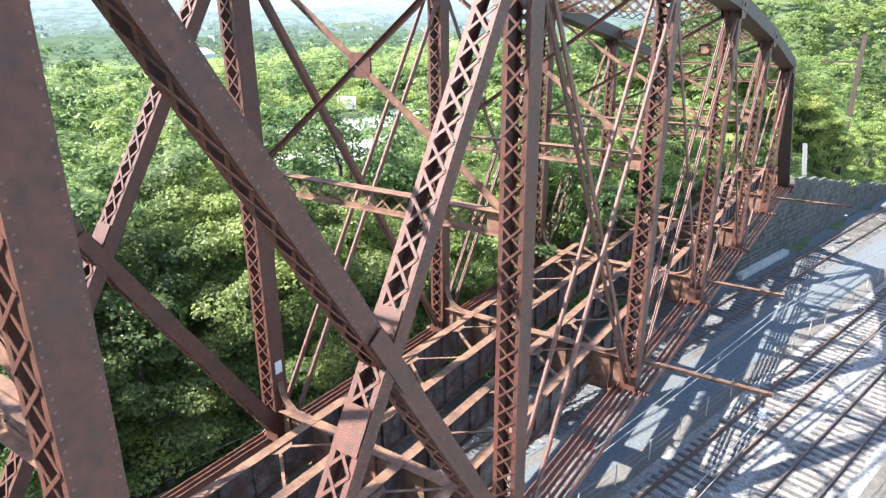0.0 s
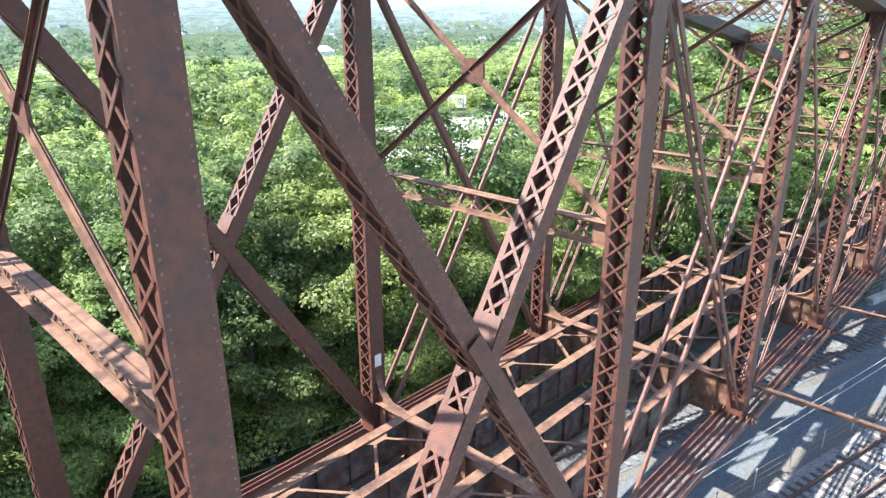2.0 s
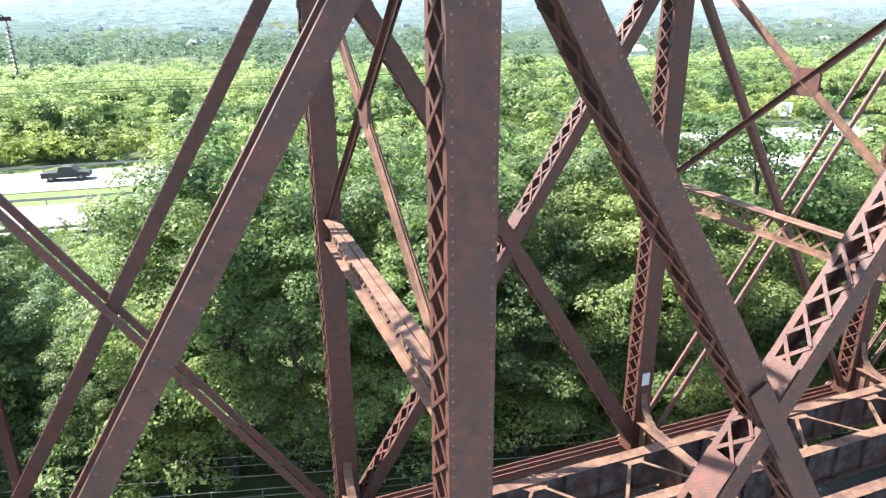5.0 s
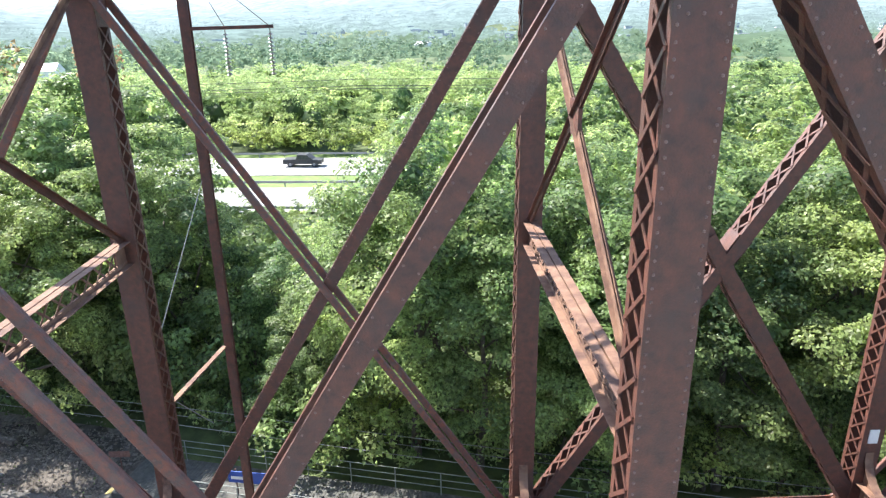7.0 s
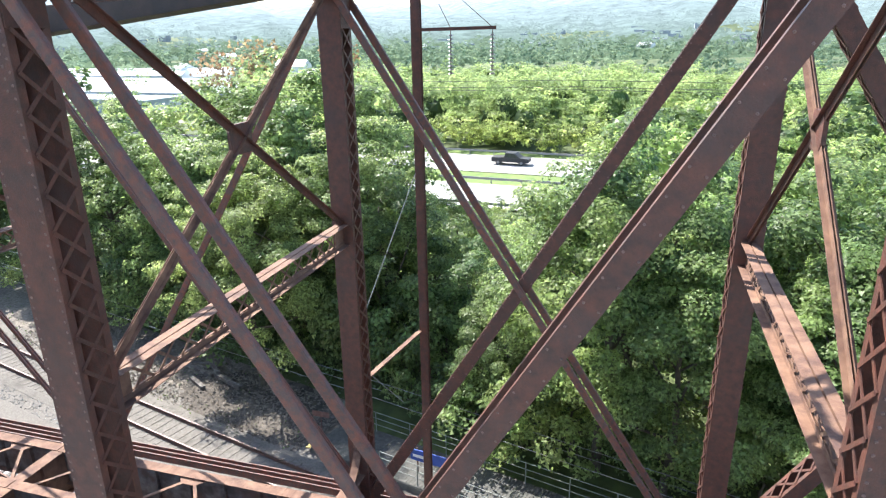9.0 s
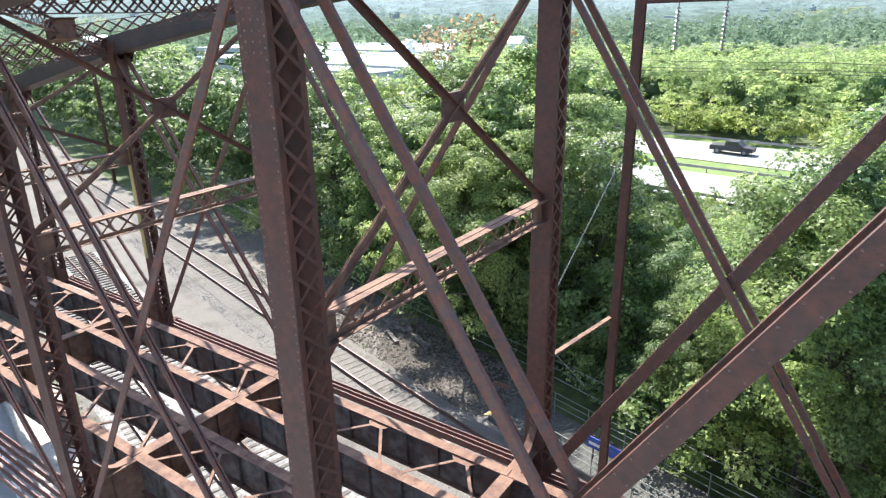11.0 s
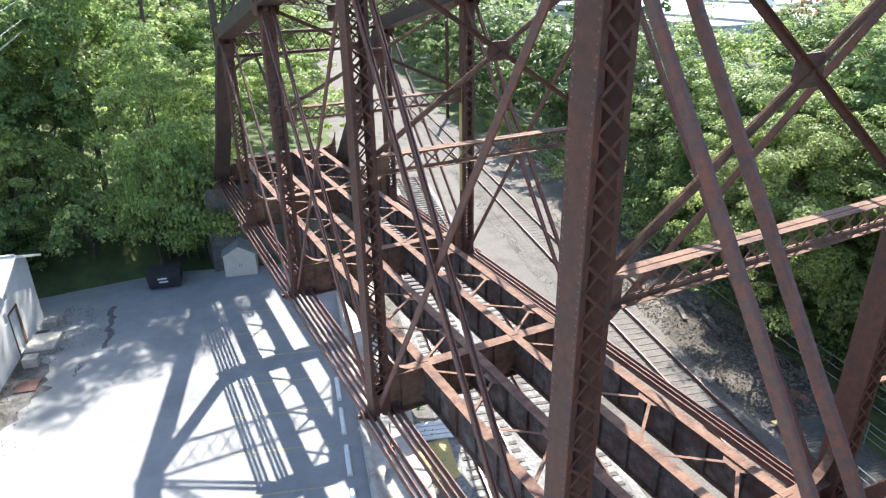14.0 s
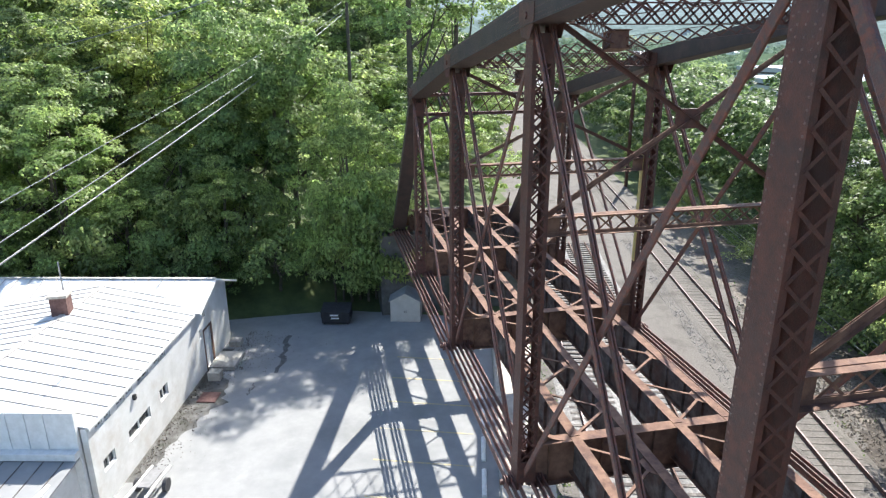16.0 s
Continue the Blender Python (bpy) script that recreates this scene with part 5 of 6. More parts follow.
t = thing("steel_pole", "rusty steel line pole with a cross arm on the bank", "utility pole", at=(75, -2.6, float(ground_z(75, -2.6))))
hz_ = 11.2 - float(ground_z(75, -2.6))
m = Mesh()
m.bar((0, 0, 0), (0, 0, hz_), (1, 0, 0), 0.22, 0.2)
part("shaft", m, M_CHORD, t)
m = Mesh()
m.bar((0, 0.2, hz_ - 2.6), (0, 3.4, hz_ - 2.6), (0, 0, 1), 0.08, 0.08)
part("cross_arm", m, M_CHORD, t)
m = Mesh()
m.tube((0, 3.3, hz_ - 2.5), (0, 0.2, hz_ - 0.2), 0.03, n=6)
part("stay_rod", m, M_STEEL, t)
t = thing("slanted_post", "pale slanted marker post on the bank above the wall", "post", at=(57.0, -1.0, 0))
m = Mesh()
m.bar((0, -0.08, 0.6), (0, 0.25, 3.15), (1, 0, 0), 0.05, 0.17)
part("board", m, M_WIRE, t)

# line mast behind the far truss
t = thing("line_mast", "slender dark steel line mast with a cross arm and insulator strings", "mast", at=(-8.5, 12.2, G))
m = Mesh()
prism(m, (0, 0, 0), (0, 0, 21.2), (1, 0, 0), [(-0.13, -0.1), (0.13, -0.1), (0.13, -0.08), (0.015, -0.08), (0.015, 0.08), (0.13, 0.08), (0.13, 0.1), (-0.13, 0.1), (-0.13, 0.08), (-0.015, 0.08), (-0.015, -0.08), (-0.13, -0.08)])
part("shaft", m, M_STEEL, t)
m = Mesh()
m.bar((0.0, -0.12, 19.1), (2.3, -0.12, 19.13), (0, 1, 0), 0.02, 0.045)
arm = part("cross_arm", m, M_STEEL, t)
for x in (1.03, 2.2):
    st = Mesh()
    st.tube((x, -0.12, 19.08), (x, -0.12, 17.9), 0.012, n=6)
    s_ = part("insulator_string", st, M_STEEL, t)
    for j in range(11):
        c = Mesh()
        c.tube((x, -0.12, 18.97 - j * 0.1), (x, -0.12, 18.925 - j * 0.1), 0.03, 0.085, 10)
        part("disc", c, M_INSUL, s_)
for x, z in ((1.03, 20.9), (2.2, 20.9)):
    m = Mesh()
    m.tube((0.1, -0.1, z), (x, -0.12, 19.14), 0.01, n=5)
    part("stay_rod", m, M_STEEL, t)
m = Mesh()
prism(m, (-8.62, 12.1, 3.74), (-9.1, W + 0.3, 3.8), (0, 0, 1), [(0, -0.07), (0, 0.07), (-0.015, 0.07), (-0.1, 0.015), (-0.1, -0.015), (-0.015, -0.07)])
tagged(part("bracket_arm", m, M_RUST), "rusty steel bracket between mast and truss post", "bracket arm")
for a, b in (((-9.05, W + 0.7, 3.75), (-9.3, W + 0.9, 1.1)), ((-9.05, W + 0.75, 3.75), (-8.6, W + 2.0, 2.2)), ((-8.6, 12.2, 9.0), (-9.1, W + 0.4, 5.5))):
    cable("guy_wire", [a, b], 0.012, M_WIRE, "thin pale guy wire at the line mast")
for dz, n in ((0.0, 16.4), (-0.35, 15.6), (-0.8, 16.9)):
    cable("line_wire", [un(-70, n, -3.2 + dz), un(-18, n, -3.6 + dz), un(40, n, -3.6 + dz)], 0.014, M_WIRE, "thin pale wires strung above the platform", 0.25)

m = Mesh()
m.box(L - 0.13, L + 0.12, W - 0.32, W - 0.295, 2.45, 2.85)
tagged(part("number_plate", m, M_WHITE), "small white plate on a truss post", "plate")
m = Mesh()
m.box(-3 * L - 0.2, -3 * L + 0.02, W - 0.275, W - 0.254, 3.2, 7.9)
tagged(part("marker_board", m, M_YELLOW), "faded yellow strip board on a truss post", "marker")

t = thing("line_mast", "slender dark steel line mast with a cross arm beside the track", "mast", at=(-79.5, 34.6, float(ground_z(-79.5, 34.6))))
m = Mesh()
m.bar((0, 0, 0), (0, 0, 14.5), (1, 0, 0), 0.16, 0.16)
part("shaft", m, M_STEEL, t)
m = Mesh()
m.bar((0.2, -0.1, 12.6), (2.6, -1.5, 12.6), (0, 0, 1), 0.06, 0.06)
part("cross_arm", m, M_STEEL, t)
for dz, e in ((9.0, (-30, 20.5, 0.4)), (7.5, (-30, 20.5, -0.6))):
    cable("line_wire", [(-79.0, 34.0, G + dz), e], 0.009, M_WIRE, "pale line wire strung along the track", 0.8)
for dz, x0 in ((4.7, -160), (3.6, -170), (3.1, -150)):
    cable("line_wire", [(x0, 112, dz), (-13, 110, dz), (130, 112, dz)], 0.05, M_WIREDARK, "dark overhead line crossing the far woods", 0.7)

# ---------------------------------------------------------------- platform
def platform(u0, u1, n0, n1):
    t = tagged(new("platform"), "narrow station platform of grey planks with a pale edge", "platform", kind="structure")
    b = Mesh()
    b.hexa([un(u, n, z) for z in (G - 0.2, G + 0.28) for u, n in ((u0, n0), (u1, n0), (u1, n1), (u0, n1))])
    part("platform_base", b, M_PLATFORM, t)
    one = Mesh()
    one.box(-0.068, 0.068, -(n1 - n0) / 2 + 0.02, (n1 - n0) / 2 - 0.02, 0, 0.03)
    me = one.mesh("plank", M_WOOD)
    rest = Mesh()
    for i, u in enumerate(np.arange(u0 + 0.08, u1 - 0.05, 0.15)):
        if i < 290:
            o = new("plank", me)
            o.parent = t
            o.matrix_local = Matrix.Translation(un(u, (n0 + n1) / 2, G + 0.283)) @ Matrix.Rotation(SK, 4, "Z")
        else:
            rest.bar(un(u, n0 + 0.02, G + 0.298), un(u, n1 - 0.02, G + 0.298), (0, 0, 1), 0.015, 0.068)
    if rest.n:
        tagged(part("planking", rest, M_WOOD, t), kind="stuff")


def railing(u0, u1, n, base=0.31, group="platform railings"):
    t = thing("railing", "pale galvanised pipe railing along the platform", "railing", group)
    z = G + base
    for u in np.arange(u0, u1 + 0.1, 2.0):
        p = Mesh()
        p.tube(un(u, n, z), un(u, n, z + 1.08), 0.024, n=8)
        part("post", p, M_RAILING, t)
    for h in (0.4, 0.75, 1.08):
        p = Mesh()
        p.tube(un(u0, n, z + h), un(u1, n, z + h), 0.018, n=8)
        part("rail", p, M_RAILING, t)


platform(-20, 46, 13.0, 15.7)
pe = Mesh()
pe.hexa([un(u, n, z) for z in (G - 0.2, G + 0.42) for u, n in ((46.3, 12.8), (54.9, 12.8), (54.9, 13.34), (46.3, 13.34))])
tagged(part("platform_end", pe, M_CONC), "pale concrete edge block at the platform's end", "platform", kind="structure")
railing(-20, 40, 15.6)
railing(-16, 0, 13.15)
railing(46.4, 54.4, 13.28, 0.42)
t = thing("station_sign", "long blue station sign board on two posts", "sign")
m = Mesh()
c0, c1 = un(-14.75, 13.8, 0), un(-12.75, 13.95, 0)
m.hexa([V3((p[0], p[1], 0)) + V3((-UY, UX, 0)) * o + V3((0, 0, z)) for z in (G + 1.05, G + 1.6) for p, o in ((c0, -0.02), (c1, -0.02), (c1, 0.02), (c0, 0.02))])
part("board", m, M_BLUE, t)
m = Mesh()
m.hexa([V3((p[0], p[1], 0)) + V3((-UY, UX, 0)) * o + V3((0, 0, z)) for z in (G + 1.22, G + 1.36) for p, o in ((c0 + (c1 - c0) * 0.06, -0.03), (c0 + (c1 - c0) * 0.34, -0.03), (c0 + (c1 - c0) * 0.34, -0.021), (c0 + (c1 - c0) * 0.06, -0.021))])
part("lettering_bar", m, M_WHITE, t)
for u in (-14.5, -13.0):
    p = Mesh()
    p.tube(un(u, 13.96, G + 0.29), un(u, 13.96, G + 1.6), 0.035, n=8)
    part("post", p, M_STEEL, t)
# small red and yellow markers by the platform ramp
t = thing("track_marker", "small red marker plate on a thin post", "marker", at=tuple(un(-20.3, 14.2, G)))
p = Mesh()
p.tube((0, 0, 0), (0, 0, 1.5), 0.025, n=8)
part("post", p, M_STEEL, t)
p = Mesh()
p.box(-0.45, 0.45, -0.012, 0.012, 1.2, 1.5)
part("plate", p, M_BRICK, t)
p = Mesh()
p.plate([un(-20.35, 13.0, G + 0.15), un(-20.02, 13.0, G + 0.25), un(-20.02, 13.6, G + 0.25), un(-20.35, 13.6, G + 0.15)], 0.03)
tagged(part("ramp_edge", p, M_YELLOW), "small yellow ramp plate at the platform's end", "ramp")

# ---------------------------------------------------------------- scrap ties
for i in range(7):
    r = np.random.default_rng(90 + i)
    c = un(-30.5 + r.uniform(-2.2, 2.2), 15.4 + r.uniform(-0.9, 0.9), G + 0.12 + 0.12 * (i % 2))
    a = SK + r.uniform(-0.7, 0.5)
    d = V3((math.cos(a), math.sin(a), r.uniform(-0.03, 0.03))) * r.uniform(0.8, 1.3)
    m = Mesh()
    m.bar(c - d, c + d, (0, 0, 1), 0.1, 0.12)
    tagged(part("old_tie", m, M_TIE), "discarded dark timber railway tie on the ground", "timber", "discarded ties")

# odds and ends on the concrete strip under the bridge
m = Mesh()
m.box(-22.6, -20.2, 2.9, 4.6, G - 0.01, G + 0.06)
tagged(part("floor_plate", m, M_YELLOW), "faded yellow floor plate on the ground under the bridge", "plate")
for i in range(4):
    m = Mesh()
    c = V3((-23.6 + i * 0.32, 4.3, G + 0.1 + 0.01 * i))
    m.bar(c - V3((0.35, 1.1, 0)), c + V3((0.35, 1.1, 0)), (0, 0, 1), 0.03, 0.12)
    tagged(part("loose_board", m, M_WHITE), "pale weathered board lying under the bridge", "board", "loose boards")
for u in (-26.2, -21.8):
    t = thing("bollard", "short concrete-filled bollard with a rusty cap", "bollard", "bollards at the lot's edge", at=tuple(un(u, -3.7, G + 0.03)))
    m = Mesh()
    m.tube((0, 0, 0), (0, 0, 0.75), 0.22, 0.2, 12)
    part("base", m, M_CONC, t)
    m = Mesh()
    m.tube((0, 0, 0.75), (0, 0, 1.1), 0.16, 0.13, 12)
    part("cap", m, M_RUST, t)
    m = Mesh()
    m.tube((0, 0, 1.1), (0, 0, 2.2), 0.03, n=8)
    part("rod", m, M_STEEL, t)

# ---------------------------------------------------------------- parking lot
for u in (-33.0, -30.2, -27.7, -25.2, -22.6, -20.0, -17.4):
    m = Mesh()
    a, b = un(u - 0.9, -5.42, G), un(u + 0.9, -5.42, G)
    prism(m, a, b, (0, 0, 1), [(-0.02, -0.11), (0.08, -0.1), (0.13, -0.06), (0.13, 0.06), (0.08, 0.1), (-0.02, 0.11)])
    tagged(part("wheel_stop", m, M_WHITE), "pale concrete wheel stop in a parking bay", "wheel stop", "wheel stops of the parking bays")
for u in np.arange(-36.6, -12, 2.55):
    m = Mesh()
    a, b = un(u, -5.9, G - 0.005), un(u - 0.35, -10.6, G - 0.005)
    m.bar(a, b, (0, 0, 1), 0.004, 0.05)
    tagged(part("bay_line", m, M_BAYLINE), "faded yellow parking bay line on asphalt", "road marking", "parking bay lines", "structure")
# sealed cracks in the asphalt
for i, (x, y, x2, y2, wd) in enumerate(((-42.83, -7.85, -37.9, -8.45, 0.16), (-36.9, -9.6, -35.7, -9.9, 0.03))):
    r = np.random.default_rng(120 + i)
    m = Mesh()
    p, q = V3((x, y, G - 0.004)), V3((x2, y2, G - 0.004))
    way = [p + (q - p) * f + V3((r.normal(0, 0.12), r.normal(0, 0.12), 0)) for f in np.linspace(0, 1, 12)]
    for a, b in zip(way, way[1:]):
        m.bar(a, b, (0, 0, 1), 0.003, wd * r.uniform(0.6, 1.3))
    tagged(part("asphalt_crack", m, M_TAR), "dark crack sealed with tar in the asphalt", "crack", "cracks in the asphalt", "structure")

# garden shed
t = thing("garden_shed", "small beige vinyl garden shed with double doors and grey gable roof", "shed", at=(-44.6, 0.33, G))
t.rotation_euler = (0, 0, radians(-14))
b = Mesh()
b.add([(-1.2, -1.03, 0), (1.2, -1.03, 0), (1.2, 1.03, 0), (-1.2, 1.03, 0), (-1.2, -1.03, 1.55), (1.2, -1.03, 1.55), (1.2, 1.03, 1.55), (-1.2, 1.03, 1.55), (-1.2, 0, 2.1), (1.2, 0, 2.1)],
      [(0, 1, 5, 4), (2, 3, 7, 6), (1, 2, 6, 9, 5), (3, 0, 4, 8, 7), (4, 5, 9, 8), (6, 7, 8, 9)])
part("wall", b, M_SHED, t)
for s in (-1, 1):
    r = Mesh()
    r.plate([(-1.3, s * 1.15, 1.5), (1.3, s * 1.15, 1.5), (1.3, 0, 2.14), (-1.3, 0, 2.14)], 0.04)
    part("roof", r, M_LOT, t, "grey shingle roof")
    d = Mesh()
    d.box(1.2, 1.225, s * 0.01 if s > 0 else -0.62, 0.62 if s > 0 else -0.01, 0.06, 1.5)
    dd = part("door", d, M_SHED, t)
    h = Mesh()
    h.box(1.226, 1.245, s * 0.06 - 0.015, s * 0.06 + 0.015, 0.7, 0.85)
    part("handle", h, M_BLACK, dd)
    for z in (0.25, 1.2):
        c = Mesh()
        c.box(1.226, 1.232, min(s * 0.08, s * 0.58), max(s * 0.08, s * 0.58), z, z + 0.04)
        part("door_batten", c, M_SHED, dd)

# rubbish container
t = thing("dumpster", "black steel rubbish container with a plastic lid", "dumpster", at=(-44.4, -4.6, G))
t.rotation_euler = (0, 0, radians(-12))
b = Mesh()
b.add([(-0.55, -0.95, 0.12), (0.5, -0.95, 0.12), (0.5, 0.95, 0.12), (-0.55, 0.95, 0.12), (-0.65, -0.98, 1.15), (0.65, -0.98, 0.95), (0.65, 0.98, 0.95), (-0.65, 0.98, 1.15)], [(3, 2, 1, 0), (0, 1, 5, 4), (1, 2, 6, 5), (2, 3, 7, 6), (3, 0, 4, 7), (4, 5, 6, 7)])
part("body", b, M_BLACK, t)
for s in (-1, 1):
    l = Mesh()
    l.plate([(-0.68, s * 0.02, 1.18), (0.68, s * 0.02, 0.98), (0.68, s * 1.0, 0.98), (-0.68, s * 1.0, 1.18)], 0.04)
    part("lid", l, M_BLACK, t)
    c = Mesh()
    c.box(-0.4, 0.4, s * 0.99 - 0.06, s * 0.99 + 0.06, 0.55, 0.7)
    part("fork_pocket", c, M_BLACK, t)
for z, a, b_ in ((0.72, -0.35, 0.2), (0.5, -0.3, 0.25)):
    m = Mesh()
    m.box(0.63, 0.66, a, b_, z, z + 0.1)
    part("label_bar", m, M_WHITE, t)
for x, y in ((-0.45, -0.8), (0.4, -0.8), (-0.45, 0.8), (0.4, 0.8)):
    m = Mesh()
    m.tube((x, y - 0.04, 0.07), (x, y + 0.04, 0.07), 0.07, n=10)
    part("wheel", m, M_BLACK, t)

# ---------------------------------------------------------------- white building
BA, BB = V3((-43.3, -11.55, 0)), V3((-28.2, -14.9, 0))
bd = (BB - BA) / np.linalg.norm(BB - BA)
bn = V3((bd[1], -bd[0], 0))             # away from the lot


def bw(d, back, z):
    return BA + bd * d + bn * back + V3((0, 0, z))


EAVE, RIDGE = -2.1, -1.0
t = thing("white_building", "long low white-painted block building with a white metal roof", "building")


def wall_with_holes(name, d0, d1, z0, z1, holes, thick=0.25, back=0.0, mat=M_WHITEWALL):
    """A wall along the lot with real openings."""
    m = Mesh()
    ds = sorted({d0, d1, *[h[0] for h in holes], *[h[1] for h in holes]})
    for a, b in zip(ds, ds[1:]):
        zs = [z0, z1]
        for h in holes:
            if h[0] <= a and h[1] >= b:
                zs += [h[2], h[3]]
        zs = sorted(zs)
        for lo, hi in zip(zs[::2], zs[1::2]):
            if hi - lo > 0.01:
                m.hexa([bw(d, bk, z) for z in (lo, hi) for d, bk in ((a, back), (b, back), (b, back + thick), (a, back + thick))])
    me = m.mesh(name, mat)
    bm = bmesh.new()
    bm.from_mesh(me)
    bmesh.ops.remove_doubles(bm, verts=bm.verts, dist=0.001)
    bm.to_mesh(me)
    bm.free()
    return part(name, me, None, t)


WINDOWS = [(9.35, 10.25, -4.7, -4.05), (11.4, 13.5, -4.75, -4.2), (14.75, 15.7, -4.72, -4.15)]
TRANSOMS = [(a, b, -2.66, -2.36) for a, b in ((9.1, 9.7), (9.8, 10.35), (11.0, 12.1), (12.6, 13.2), (13.35, 14.05), (14.6, 15.1), (15.25, 15.8))]
DOORS = [(3.2, 4.2, G, -3.7)]
wall_with_holes("front_wall", 0.0, 5.0, G - 0.2, EAVE, DOORS + [(4.4, 4.85, -3.95, -3.35), (3.7, 4.1, -2.9, -2.3)])
wall_with_holes("front_wall", 5.004, 16.4, G - 0.2, EAVE - 0.05, WINDOWS + TRANSOMS)
for d0, d1, z0, z1 in WINDOWS + TRANSOMS + [(4.4, 4.85, -3.95, -3.35), (3.7, 4.1, -2.9, -2.3)]:
    g = Mesh()
    g.hexa([bw(d, bk, z) for z in (z0, z1) for d, bk in ((d0, 0.12), (d1, 0.12), (d1, 0.14), (d0, 0.14))])
    w = part("window", g, M_GLASSDARK, t, "dark window pane")
    for a, b, lo, hi in ((d0, d1, z0, z0 + 0.06), (d0, d1, z1 - 0.06, z1), (d0, d0 + 0.05, z0 + 0.06, z1 - 0.06), (d1 - 0.05, d1, z0 + 0.06, z1 - 0.06), ((d0 + d1) / 2 - 0.03, (d0 + d1) / 2 + 0.03, z0 + 0.06, z1 - 0.06)):
        f = Mesh()
        f.hexa([bw(d, bk, z) for z in (lo, hi) for d, bk in ((a, 0.06), (b, 0.06), (b, 0.119), (a, 0.119))])
        part("window_frame", f, M_WHITE, w)
d = Mesh()
d.hexa([bw(x, bk, z) for z in (G, -3.7) for x, bk in ((3.2, 0.1), (4.2, 0.1), (4.2, 0.15), (3.2, 0.15))])
dd = part("door", d, M_WHITE, t)
for a, b, lo, hi in ((2.95, 3.2, G, -3.58), (4.2, 4.3, G, -3.58), (2.95, 4.3, -3.7, -3.58)):
    f = Mesh()
    f.hexa([bw(x, bk, z) for z in (lo, hi) for x, bk in ((a, -0.03), (b, -0.03), (b, 0.02), (a, 0.02))])
    part("door_frame", f, M_RUST, dd)
# gable above the door, side and back walls
g = Mesh()
g.plate([bw(-0.0, 0.12, EAVE), bw(5.0, 0.12, EAVE), bw(2.4, 0.12, -1.3)], 0.24)
part("gable", g, M_WHITEWALL, t)
BACK = 17.0
for nm, a, b in (("side_wall", bw(0.125, 0.3, 0), bw(0.125, BACK, 0)), ("side_wall", bw(16.27, 0.3, 0), bw(16.27, BACK, 0)), ("back_wall", bw(0, BACK, 0), bw(16.4, BACK, 0))):
    m = Mesh()
    m.bar(a + V3((0, 0, (G + EAVE) / 2 - 0.1)), b + V3((0, 0, (G + EAVE) / 2 - 0.1)), (0, 0, 1), (EAVE - G) / 2 - 0.05, 0.12)
    part(nm, m, M_WHITEWALL, t)
# roof planes with standing seams
def roof_plane(c, seams):
    m = Mesh()
    m.plate(c, 0.06)
    r = part("roof", m, M_ROOF, t)
    a, b, c_, d_ = [V3(x) for x in c]
    for i in range(1, seams):
        f = i / seams
        p, q = a + (b - a) * f, d_ + (c_ - d_) * f
        s = Mesh()
        s.bar(p + V3((0, 0, 0.05)), q + V3((0, 0, 0.05)), (0, 0, 1), 0.03, 0.018)
        part("roof_seam", s, M_SEAM, r)


roof_plane([bw(16.4, -0.1, EAVE - 0.02), bw(3.2, -0.1, EAVE - 0.02), bw(3.2, 5.6, RIDGE), bw(16.4, 5.6, RIDGE)], 17)
roof_plane([bw(16.4, 13.5, EAVE - 0.3), bw(3.2, 13.5, EAVE - 0.3), bw(3.2, 5.61, RIDGE), bw(16.4, 5.61, RIDGE)], 17)
roof_plane([bw(5.25, -0.4, EAVE + 0.0), bw(5.25, BACK, EAVE + 0.0), bw(2.4, BACK, -1.1), bw(2.4, -0.4, -1.1)], 22)
roof_plane([bw(-0.9, -0.4, EAVE - 0.3), bw(-0.9, BACK, EAVE - 0.3), bw(2.39, BACK, -1.1), bw(2.39, -0.4, -1.1)], 22)
for a, b in ((bw(5.3, -0.42, EAVE - 0.06), bw(2.4, -0.42, -1.17)), (bw(-0.95, -0.42, EAVE - 0.36), bw(2.4, -0.42, -1.17)), (bw(5.3, -0.11, EAVE - 0.1), bw(16.4, -0.11, EAVE - 0.1))):
    m = Mesh()
    m.bar(a, b, (0, 0, 1), 0.06, 0.02)
    part("fascia", m, M_WHITE, t)
# lamp under the eave, ridge caps
m = Mesh()
m.hexa([bw(x, bk, z) for z in (-3.05, -2.8) for x, bk in ((12.6, -0.14), (12.75, -0.14), (12.75, 0.0), (12.6, 0.0))])
part("wall_lamp", m, M_BLACK, t, "small dark lamp on the wall")
for a, b in ((bw(16.4, 5.6, RIDGE + 0.05), bw(4.0, 5.6, RIDGE + 0.05)), (bw(2.4, -0.4, -1.04), bw(2.4, BACK, -1.04))):
    m = Mesh()
    m.bar(a, b, (0, 0, 1), 0.02, 0.12)
    part("ridge_cap", m, M_SEAM, t)
# chimney
m = Mesh()
c = bw(7.6, 5.8, 0)
m.box(c[0] - 0.4, c[0] + 0.4, c[1] - 0.4, c[1] + 0.4, RIDGE - 0.3, RIDGE + 0.95)
ch = part("chimney", m, M_BRICK, t, "short red brick chimney")
m = Mesh()
m.box(c[0] - 0.47, c[0] + 0.47, c[1] - 0.47, c[1] + 0.47, RIDGE + 0.95, RIDGE + 1.08)
part("chimney_cap", m, M_CONC, ch)
m = Mesh()
m.tube(c + V3((-0.6, 0, RIDGE + 0.1)), c + V3((-0.6, 0, RIDGE + 2.6)), 0.04, n=8)
part("flue_pipe", m, M_WIRE, t)
